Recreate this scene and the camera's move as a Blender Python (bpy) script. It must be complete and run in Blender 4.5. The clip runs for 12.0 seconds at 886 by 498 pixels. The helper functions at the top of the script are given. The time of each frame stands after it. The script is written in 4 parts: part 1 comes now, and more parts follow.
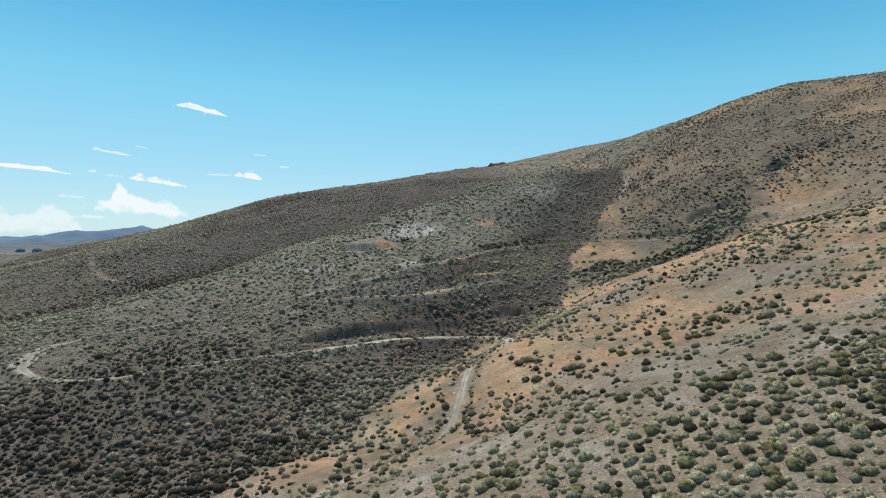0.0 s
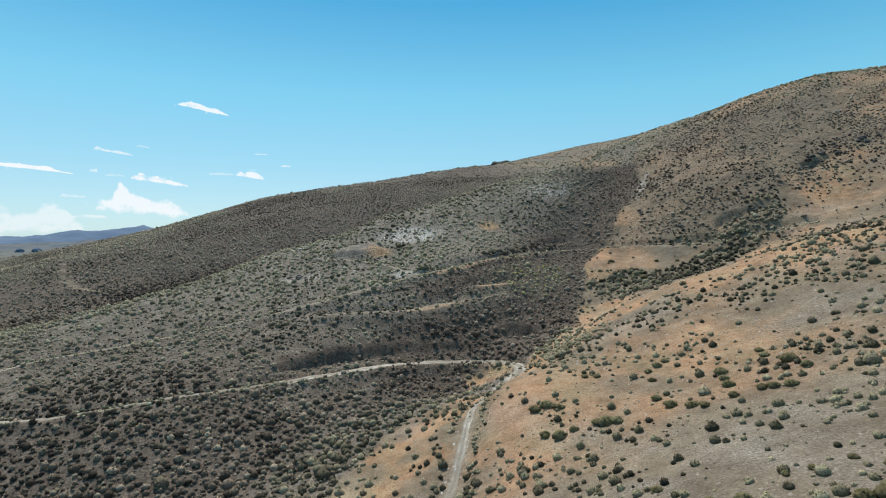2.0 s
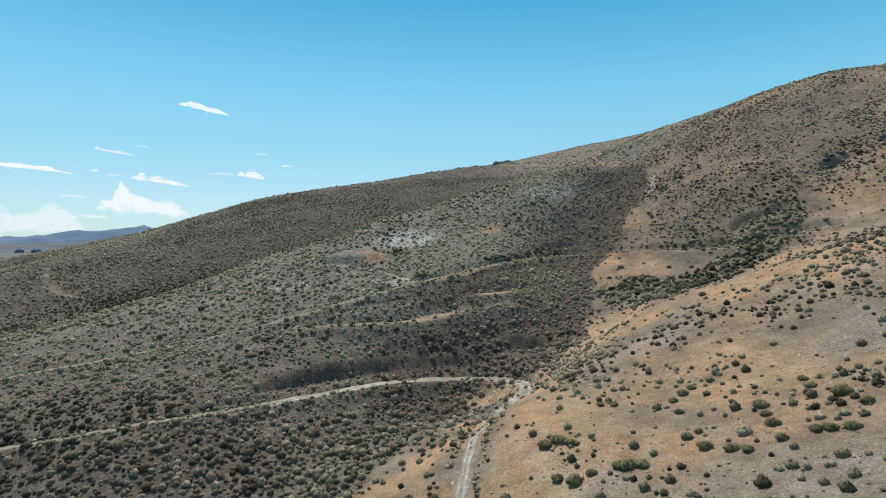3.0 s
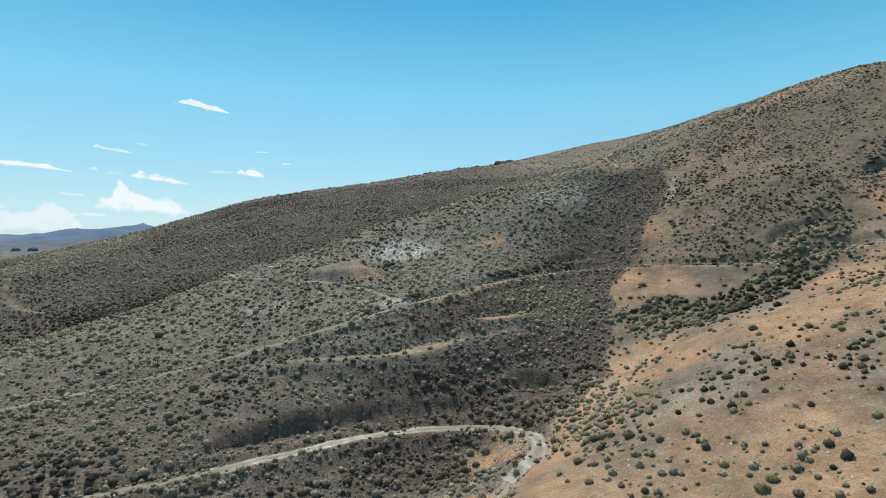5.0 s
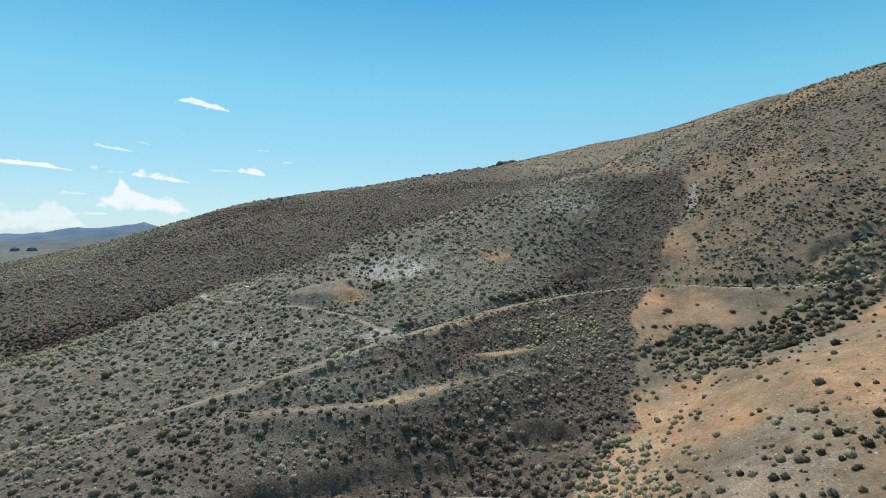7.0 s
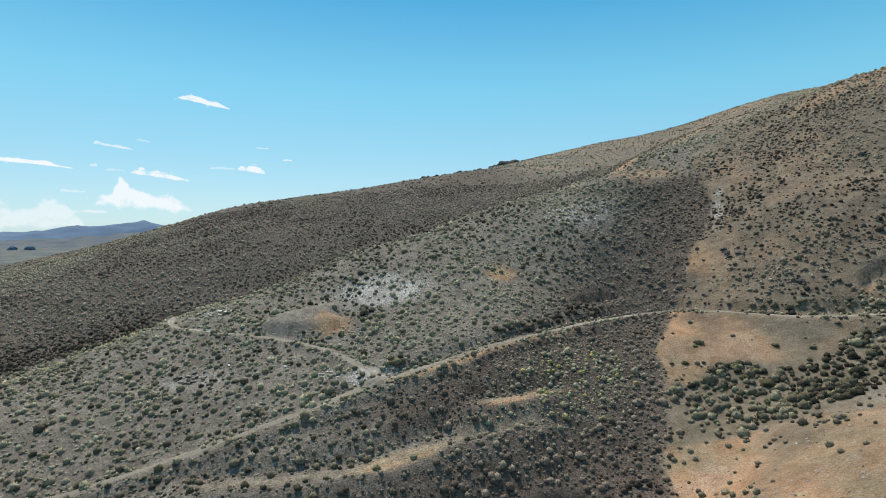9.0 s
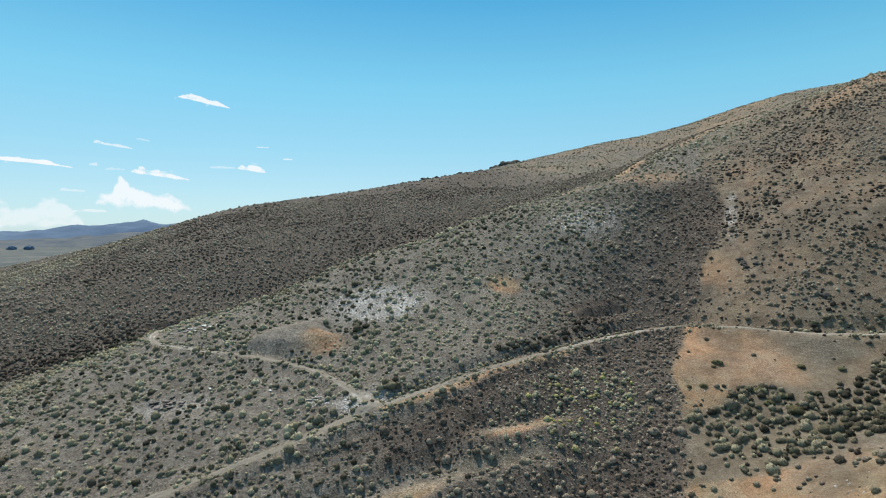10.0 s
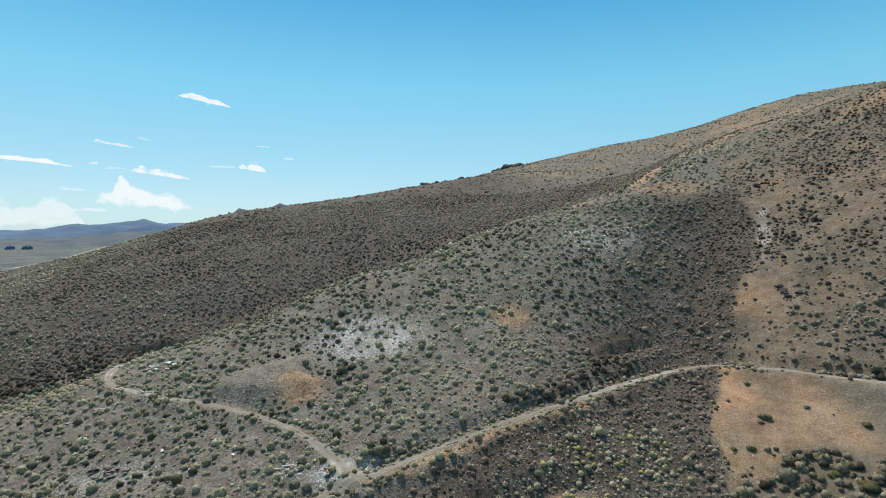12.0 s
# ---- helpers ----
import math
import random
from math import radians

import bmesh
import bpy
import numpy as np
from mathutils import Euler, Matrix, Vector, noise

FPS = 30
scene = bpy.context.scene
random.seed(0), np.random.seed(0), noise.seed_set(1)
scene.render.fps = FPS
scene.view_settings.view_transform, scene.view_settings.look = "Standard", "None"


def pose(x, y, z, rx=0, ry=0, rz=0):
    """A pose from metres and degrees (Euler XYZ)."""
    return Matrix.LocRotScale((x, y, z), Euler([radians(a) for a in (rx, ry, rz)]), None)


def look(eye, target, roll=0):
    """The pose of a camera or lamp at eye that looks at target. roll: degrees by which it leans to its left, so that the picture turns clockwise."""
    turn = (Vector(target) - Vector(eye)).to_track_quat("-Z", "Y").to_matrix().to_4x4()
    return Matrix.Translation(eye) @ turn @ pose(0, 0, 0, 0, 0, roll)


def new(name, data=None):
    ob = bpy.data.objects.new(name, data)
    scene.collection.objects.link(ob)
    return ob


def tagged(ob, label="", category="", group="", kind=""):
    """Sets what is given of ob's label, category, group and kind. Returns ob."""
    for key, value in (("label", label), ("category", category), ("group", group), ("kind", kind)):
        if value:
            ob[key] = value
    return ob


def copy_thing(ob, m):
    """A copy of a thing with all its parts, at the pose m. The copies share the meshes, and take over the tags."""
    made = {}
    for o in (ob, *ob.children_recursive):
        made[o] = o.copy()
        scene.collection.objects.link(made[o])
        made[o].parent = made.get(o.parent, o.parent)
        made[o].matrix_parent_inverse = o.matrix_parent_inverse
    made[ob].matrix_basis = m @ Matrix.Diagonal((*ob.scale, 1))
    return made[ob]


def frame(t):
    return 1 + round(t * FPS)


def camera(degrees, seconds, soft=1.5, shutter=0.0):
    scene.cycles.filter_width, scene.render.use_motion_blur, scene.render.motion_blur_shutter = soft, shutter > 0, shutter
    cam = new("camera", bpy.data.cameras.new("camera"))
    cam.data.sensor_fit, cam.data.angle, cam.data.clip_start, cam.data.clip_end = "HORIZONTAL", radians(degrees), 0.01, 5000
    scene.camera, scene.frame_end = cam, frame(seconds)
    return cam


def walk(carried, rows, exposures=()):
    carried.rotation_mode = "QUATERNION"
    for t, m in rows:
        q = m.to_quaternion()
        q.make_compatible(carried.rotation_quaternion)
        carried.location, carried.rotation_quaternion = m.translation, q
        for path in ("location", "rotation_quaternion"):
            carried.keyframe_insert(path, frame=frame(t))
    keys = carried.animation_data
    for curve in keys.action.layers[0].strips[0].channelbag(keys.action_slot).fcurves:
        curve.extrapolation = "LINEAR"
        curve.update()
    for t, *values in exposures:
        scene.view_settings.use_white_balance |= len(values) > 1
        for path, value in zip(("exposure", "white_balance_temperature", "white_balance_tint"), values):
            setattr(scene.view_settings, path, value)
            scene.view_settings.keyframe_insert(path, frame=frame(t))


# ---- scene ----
cam = camera(76.0, 12.0, soft=1.0)
PATH = [
    (0.0, 0.00, 0.00, 40.00, -0.90, 0.00, 0.00),
    (0.5, 0.20, 4.09, 40.41, -0.92, 0.08, 0.04),
    (1.0, 0.36, 8.19, 40.82, -0.95, 0.15, 0.06),
    (1.5, 0.51, 12.28, 41.29, -0.98, 0.19, 0.07),
    (2.0, 0.66, 16.38, 41.81, -1.00, 0.23, 0.07),
    (2.5, 0.84, 20.40, 42.38, -1.01, 0.28, 0.09),
    (3.0, 1.05, 24.40, 42.96, -1.02, 0.33, 0.09),
    (5.0, 1.60, 40.58, 46.06, -1.19, 0.37, -0.02),
    (5.5, 1.88, 44.40, 47.03, -1.20, 0.43, 0.00),
    (6.0, 2.20, 48.07, 47.99, -1.24, 0.51, 0.02),
    (6.5, 2.37, 51.65, 48.92, -1.30, 0.55, 0.05),
    (7.0, 2.51, 55.16, 49.80, -1.39, 0.55, 0.05),
    (9.0, 2.99, 68.75, 53.50, -1.68, 0.64, 0.12),
    (9.5, 3.07, 71.99, 54.44, -1.77, 0.65, 0.13),
    (10.0, 3.18, 75.17, 55.31, -1.78, 0.69, 0.12),
    (10.5, 3.24, 78.35, 56.21, -1.79, 0.72, 0.06),
    (11.0, 3.26, 81.53, 57.15, -1.83, 0.73, 0.03),
    (11.5, 3.29, 84.66, 58.07, -1.82, 0.74, -0.00),
    (12.0, 3.36, 87.78, 58.99, -1.82, 0.79, -0.05),
]
walk(cam, [(t, pose(x, y, z, 90 + pitch, roll, yaw)) for t, x, y, z, pitch, yaw, roll in PATH])

# ---------------------------------------------------------------- light
SUN_TURN, SUN_HEIGHT = -24.0, 57.0   # degrees from straight ahead (minus: left), degrees above the horizon
world = bpy.data.worlds.new("sky")
scene.world = world
world.use_nodes = True
wn, wl = world.node_tree.nodes, world.node_tree.links
sky = wn.new("ShaderNodeTexSky")
sky.sky_type = "NISHITA"
sky.sun_disc = False
sky.sun_elevation = radians(SUN_HEIGHT)
sky.sun_rotation = radians(SUN_TURN)
sky.altitude = 1500
sky.air_density, sky.dust_density, sky.ozone_density = 1.0, 1.2, 2.0
wn["Background"].inputs["Strength"].default_value = 0.11
cast = wn.new("ShaderNodeMix")
cast.data_type, cast.blend_type = "RGBA", "MULTIPLY"
cast.inputs[0].default_value, cast.inputs[7].default_value = 1.0, (0.75, 1.05, 1.0, 1)
even = wn.new("ShaderNodeMix")
even.data_type = "RGBA"
even.inputs[0].default_value = 0.62
# hazy white at the horizon, deep blue higher up, paler again in the glare round the sun
upward = wn.new("ShaderNodeTexCoord")
split = wn.new("ShaderNodeSeparateXYZ")
tones = wn.new("ShaderNodeValToRGB")
wl.new(upward.outputs["Generated"], split.inputs[0])
wl.new(split.outputs["Z"], tones.inputs["Fac"])
SKY_TONES = [(0.0, (0.55, 0.66, 0.80)), (0.05, (0.49, 0.67, 0.81)), (0.13, (0.34, 0.66, 0.83)), (0.24, (0.20, 0.64, 0.87)), (0.38, (0.03, 0.40, 0.74)), (0.75, (0.30, 0.44, 0.56))]
while len(tones.color_ramp.elements) < len(SKY_TONES):
    tones.color_ramp.elements.new(0.5)
for stop, (height, tone) in zip(tones.color_ramp.elements, SKY_TONES):
    stop.position, stop.color = height, (*tone, 1)
gain = wn.new("ShaderNodeMix")
gain.data_type, gain.blend_type = "RGBA", "MULTIPLY"
gain.inputs[0].default_value, gain.inputs[7].default_value = 1.0, (10, 10, 10, 1)
wl.new(tones.outputs["Color"], gain.inputs[6])
wl.new(gain.outputs[2], even.inputs[7])
wl.new(sky.outputs["Color"], cast.inputs[6])
wl.new(cast.outputs[2], even.inputs[6])
wl.new(even.outputs[2], wn["Background"].inputs["Color"])

sun_data = bpy.data.lights.new("sun", "SUN")
sun_data.energy, sun_data.angle, sun_data.color = 4.7, radians(0.55), (1.0, 0.94, 0.84)
sun = new("sun", sun_data)
sa, se = radians(SUN_TURN), radians(SUN_HEIGHT)
sun.matrix_world = look((0, 0, 300), Vector((0, 0, 300)) - Vector((math.sin(sa) * math.cos(se), math.cos(sa) * math.cos(se), math.sin(se))))
scene.view_settings.exposure = 0.0

# ---------------------------------------------------------------- landforms: crests, gullies and slopes as (x, y, height)
MAIN_GULLY = [(-75, 62, 10.3), (-44, 72, 10.3), (-20, 82, 13.6), (-5, 94, 15.6), (6, 110, 17.3), (30, 132, 25.5), (46, 139, 32.3), (60, 143, 35.8), (76, 148, 40.8), (95, 157, 50.2), (112, 174, 65.6)]
NEAR_FOOT = [(-22, 66, 13.1), (-2, 72, 15.2), (8, 88, 22.2), (18, 106, 23.2)]
NEAR_SLOPE = [(0, 20, 22.3), (22, 45, 28.9), (10, 50, 24.1), (30, 66, 28.1), (24, 84, 26.2), (44, 82, 33.3), (60, 60, 39.1)]
NEAR_CREST = [(36, 122, 30.5), (46, 130, 33.3), (58, 133, 35.8), (74, 138, 40.5), (102, 144, 50.7), (50, 108, 36.8), (62, 114, 41.3), (86, 118, 47.2)]
SPUR_FACE = [(-60, 92, 16.3), (-58, 120, 22.5), (-38, 90, 17.7), (-36, 130, 27.0), (-12, 113, 20.4), (-14, 130, 28.4), (8, 128, 23.5), (13, 143, 31.5), (-40, 150, 32.8)]
SPUR_CREST = [(-92, 118, 18.4), (-76, 141, 26.0), (-62, 165, 31.6), (-48, 185, 37.8), (-22, 160, 37.6), (-6, 170, 41.9), (12, 184, 48.8), (32, 188, 49.5), (48, 212, 65.4), (68, 228, 71.2)]
SPUR_RIM = [(-17, 198, 49.4), (7, 222, 56.7), (29, 226, 63.9), (51, 240, 71.2), (60, 252, 75.8), (94, 290, 90.0), (146, 330, 105.2)]
SPUR_EAST = [(18, 157, 37.5), (41, 158, 36.4), (42, 174, 39.7), (54, 174, 45.8), (54, 206, 60.3), (70, 178, 56.1)]
BACK_GULLY = [(-150, 140, 13.1), (-122, 152, 16.0), (-98, 170, 20.6), (-83, 187, 25.1), (-72, 203, 29.6), (-48, 207, 32.0), (-14, 227, 42.7), (20, 246, 56.1), (50, 258, 68.1)]
BACK_FACE = [(-155, 250, 35.0), (-192, 255, 28.5), (-130, 180, 21.0), (-96, 190, 25.4), (-130, 206, 32.4), (-92, 222, 39.2), (-60, 237, 45.1), (-80, 246, 48.9), (-40, 250, 50.7), (0, 270, 62.0)]
BACK_CREST = [(-230, 300, 30.9), (-140, 300, 48.1), (-95, 340, 66.5), (-45, 350, 73.2), (0, 330, 79.6), (50, 350, 86.5), (90, 330, 81.5)]
HIGH_SLOPE = [(82, 158, 48.7), (104, 168, 59.8), (87, 192, 66.7), (115, 186, 72.3), (96, 215, 78.5), (139, 200, 85.0), (104, 240, 89.4), (147, 240, 105.7), (123, 240, 97.6), (150, 160, 75.7), (150, 290, 103.2), (215, 262, 117.5)]
FAR_RIDGE = [(-60, 420, 71.9), (0, 410, 82.5), (30, 405, 88.1), (60, 425, 97.0), (-60, 480, 58.9), (0, 470, 89.5), (45, 480, 102.6), (113, 480, 117.9), (165, 480, 128.1), (200, 480, 139.9), (232, 478, 149.6), (283, 478, 154.0), (310, 480, 150.2)]
KNOTS = np.array(MAIN_GULLY + NEAR_FOOT + NEAR_SLOPE + NEAR_CREST + SPUR_FACE + SPUR_CREST + SPUR_RIM + SPUR_EAST + BACK_GULLY
                 + BACK_FACE + BACK_CREST + HIGH_SLOPE + FAR_RIDGE)


def spline_kernel(a, b):
    d2 = ((a[:, None, :] - b[None, :, :]) ** 2).sum(2) / 1e4
    return 0.5 * d2 * np.log(d2 + 1e-3)


_n = len(KNOTS)
_m = np.zeros((_n + 3, _n + 3))
_m[:_n, :_n] = spline_kernel(KNOTS[:, :2], KNOTS[:, :2])
_m[:_n, _n:] = np.c_[np.ones(_n), KNOTS[:, :2] / 100]
_m[_n:, :_n] = _m[:_n, _n:].T
WEIGHTS = np.linalg.solve(_m, np.r_[KNOTS[:, 2], 0, 0, 0])


def smooth(a, b, v):
    u = np.clip((v - a) / (b - a), 0, 1)
    return u * u * (3 - 2 * u)


# value noise on a lattice, quick for large arrays
_lattice = np.random.RandomState(5).rand(256, 256)


def vnoise(x, y, size, seed=0):
    x, y = np.asarray(x) / size + 37.1 * seed + 500, np.asarray(y) / size + 11.7 * seed + 500
    i, j = np.floor(x).astype(int), np.floor(y).astype(int)
    u, v = x - i, y - j
    u, v = u * u * (3 - 2 * u), v * v * (3 - 2 * v)
    g = lambda a, b: _lattice[a % 256, b % 256]
    return (g(i, j) * (1 - u) + g(i + 1, j) * u) * (1 - v) + (g(i, j + 1) * (1 - u) + g(i + 1, j + 1) * u) * v


def fnoise(x, y, size, octaves=4, seed=0):
    total, gain, norm = 0, 1.0, 0
    for k in range(octaves):
        total = total + gain * vnoise(x, y, size / 2 ** k, seed + 3 * k)
        norm += gain
        gain *= 0.5
    return total / norm


def base_height(x, y):
    """The bare landform, without roads; far out it sinks to the plain."""
    x, y = np.atleast_1d(x).astype(float), np.atleast_1d(y).astype(float)
    cx, cy = np.clip(x, -250, 310), np.clip(y, -70, 500)
    h = np.empty(len(cx))
    for k in range(0, len(cx), 20000):
        q = np.c_[cx[k:k + 20000], cy[k:k + 20000]]
        h[k:k + 20000] = np.c_[spline_kernel(q, KNOTS[:, :2]), np.ones(len(q)), q / 100] @ WEIGHTS
    out = np.hypot(x - cx, y - cy)
    far = 60 * (1 - smooth(200, -700, x))
    far = far + 14 * (fnoise(x, y, 700, 3, 4) - 0.5) * smooth(100, 900, out)
    k = smooth(0, 700, out)
    return h * (1 - k) + far * k


# ---------------------------------------------------------------- tracks, benches and banks (plan lines)
TRACK = [(88, 150), (70, 153), (61, 156.5), (54, 160.5), (48, 167), (43, 172.3), (38, 171.8), (30, 166.5), (22.5, 160.7), (17, 157), (8, 152.5),
         (-0.5, 148), (-7.5, 144), (-13, 139.5), (-19, 135.5), (-25, 132.2), (-33, 128.8), (-45, 123.8), (-57, 119.5), (-68, 116),
         (-75, 113), (-78.5, 108), (-76, 101), (-68, 95), (-58, 93), (-48, 93.5), (-37, 96.5), (-25, 104), (-18, 108.5),
         (-10.5, 113), (-5, 116), (0, 118), (5, 119), (10, 118), (13, 115), (13.5, 111), (11.5, 107), (8.5, 104.5)]
WASH = [(8.5, 104.5), (7, 100.5), (5, 95), (3.2, 86), (1.8, 76), (0.1, 70.4), (-4.4, 68), (-8.6, 64), (-11, 59.6), (-13.1, 56), (-14, 52)]
SPUR_TRACK = [(-6.5, 145), (-10, 149), (-14, 152.3), (-20, 156), (-27, 159), (-34, 161), (-40, 164), (-45.5, 167.5), (-49, 173), (-51, 180)]
BACK_TRACK = [(-150, 232), (-134, 216), (-124, 200), (-114, 192), (-106, 190.5)]
TERRACE_LOW = [(-23, 126.5), (-15, 127.5), (-10, 129), (-4, 132), (2, 136), (8, 138), (14, 140)]
TERRACE_HIGH = [(6, 141.6), (10, 142.8), (15, 144), (18, 145.4)]
BANK_FOOT = [(-29, 105.8), (-22, 109.3), (-14, 113.6), (-7, 117.6), (-1, 120.4), (5, 122), (10, 123.5)]
GULLY_BANK = [(8, 127), (13, 127.5), (18, 127.5), (24, 128.5)]
GASH = [(24, 124.5), (27, 128), (30, 131)]
SIDE_BANK = [(66, 158), (73, 159.5), (80, 159.5), (88, 162)]
NOTCH = [(96, 172.5), (102, 172.5), (108, 174), (113, 176)]
SCARP = [(23, 168.5), (29, 172), (35, 175.5), (40, 178)]
BACK_BANK = [(-73, 209), (-65, 211), (-58, 213), (-52, 215)]


def dense(line, step=0.8):
    """The plan line rounded and cut into even steps."""
    p = np.array(line, float)
    for _ in range(2):
        q = np.empty((2 * len(p), 2))
        q[0], q[-1] = p[0], p[-1]
        q[1:-1:2], q[2:-1:2] = 0.75 * p[:-1] + 0.25 * p[1:], 0.25 * p[:-1] + 0.75 * p[1:]
        p = q
    s = np.r_[0, np.cumsum(np.hypot(*np.diff(p, axis=0).T))]
    u = np.arange(0, s[-1], step)
    return np.c_[np.interp(u, s, p[:, 0]), np.interp(u, s, p[:, 1])]


def run_mean(v, k):
    pad = np.r_[np.full(k, v[0]), v, np.full(k, v[-1])]
    return np.convolve(pad, np.ones(2 * k + 1) / (2 * k + 1), "valid")


class Bench:
    """A level strip along a plan line, cut into the uphill side and filled on the downhill side."""

    def __init__(self, line, half, cut=1.3, fill=0.75, up=0.0, drop=0.0, ends=0.0):
        self.p = dense(line)
        s = np.arange(len(self.p)) * 0.8
        self.fade = smooth(0, ends, np.minimum(s, s[-1] - s)) if ends else np.ones(len(s))
        self.fade = self.fade * (1 - 0.2 * bool(ends) * vnoise(self.p[:, 0], self.p[:, 1], 3.1, 12))
        self.z = run_mean(base_height(self.p[:, 0], self.p[:, 1]), 6) + drop * self.fade
        self.half, self.cut, self.fill, self.up = half, cut, fill, up
        self.lo, self.hi = self.p.min(0) - 14, self.p.max(0) + 14

    def near(self, x, y):
        """Distance to the line and the line's level there, for points in reach (else far)."""
        d, z, self.share = np.full(len(x), 99.0), np.zeros(len(x)), np.ones(len(x))
        ok = np.where((x > self.lo[0]) & (x < self.hi[0]) & (y > self.lo[1]) & (y < self.hi[1]))[0]
        for k in range(0, len(ok), 8000):
            i = ok[k:k + 8000]
            q = (x[i, None] - self.p[None, :, 0]) ** 2 + (y[i, None] - self.p[None, :, 1]) ** 2
            j = q.argmin(1)
            d[i], z[i], self.share[i] = np.sqrt(q[np.arange(len(i)), j]), self.z[j], self.fade[j]
        return d, z

    def shape(self, x, y, h):
        d, z = self.near(x, y)
        m = d < 13
        rough = 0.35 * (vnoise(x, y, 1.7, 9) - 0.5)
        over = np.maximum(0, d - self.half * self.share - self.up * self.share * (h > z)) + rough * (d > self.half)
        top, low = z + self.cut * over, z - self.fill * over
        return np.where(m, np.clip(h, np.minimum(low, top), np.maximum(top, low)), h)


BANKS = [Bench(BANK_FOOT, 0.8, cut=1.9, up=1.3, drop=-0.75, ends=7.0), Bench(GULLY_BANK, 1.0, cut=2.6, up=1.6, drop=-1.2, ends=7.0), Bench(GASH, 0.5, cut=2.5, up=0.6, drop=-0.9, ends=6.0),
         Bench(SIDE_BANK, 1.0, cut=1.7, up=1.4, drop=-0.5, ends=7.0), Bench(NOTCH, 1.0, cut=2.4, up=1.8, drop=-0.8, ends=6.0), Bench(SCARP, 0.8, cut=2.4, up=1.2, drop=-0.3, ends=6.0),
         Bench(BACK_BANK, 1.0, cut=2.4, up=1.8, drop=-0.6, ends=6.0)]
BENCHES = [Bench(TERRACE_LOW, 2.2, cut=0.9, fill=0.8),
           Bench(TERRACE_HIGH, 1.5, cut=0.9, fill=0.8), Bench(TRACK, 1.7, cut=1.2, fill=0.8), Bench(SPUR_TRACK, 1.2), Bench(BACK_TRACK, 1.6)]
WASH_LINE = Bench(WASH, 1.3)


def mound(x, y):
    """The old spoil heap on the spur, steep towards the valley."""
    u, v = (x + 21) * 0.97 + (y - 161.5) * 0.25, (y - 161.5) * 0.97 - (x + 21) * 0.25
    return 1.1 * (0.8 + 0.4 * vnoise(x, y, 2.2, 3)) * smooth(7.2, 3.6, np.abs(u + 0.8 * np.sin(v))) * smooth(-4.6, -0.9, v) * smooth(8, 1.5, v)


def ground_height(x, y):
    x, y = np.atleast_1d(x).astype(float), np.atleast_1d(y).astype(float)
    h = base_height(x, y)
    near = 1 - smooth(300, 900, np.hypot(x, y - 150))
    h = h + near * (1.1 * (fnoise(x, y, 16, 3, 1) - 0.5)) + mound(x, y)
    for b in BANKS + BENCHES:
        h = b.shape(x, y, h)
    d, z = WASH_LINE.near(x, y)
    h = h - 0.9 * smooth(3.2, 0.9, d)
    return h + near * (0.3 * (fnoise(x, y, 2.4, 2, 2) - 0.5))


# ---------------------------------------------------------------- ground cover in plan
EDGE_Y = [30, 52, 59.6, 64, 68.5, 74.8, 84.5, 92.2, 96.7, 99.6, 104, 116, 130, 145, 158, 170, 182, 190, 201, 212, 224, 250, 300]
EDGE_X = [-60, -33, -25, -21.4, -17.5, -13, -10.5, -7.7, -4.3, 0.6, 8.5, 15.5, 27, 31.5, 35.5, 42.5, 50, 57, 64, 66.5, 69, 79, 112]


def east_of_edge(x, y):
    """Metres to the grassy side of the sharp line between sagebrush and grass."""
    return x - np.interp(y, EDGE_Y, EDGE_X) + 2.2 * (fnoise(x, y, 7, 3, 21) - 0.5)


def blob(x, y, cx, cy, rx, ry, turn=0.0, soft=0.35):
    c, s = math.cos(radians(turn)), math.sin(radians(turn))
    u, v = ((x - cx) * c + (y - cy) * s) / rx, ((y - cy) * c - (x - cx) * s) / ry
    r = np.hypot(u, v) + 0.55 * (fnoise(x, y, 0.5 * min(rx, ry) + 1.5, 3, 31) - 0.5)
    return smooth(1 + soft, 1 - soft, r)


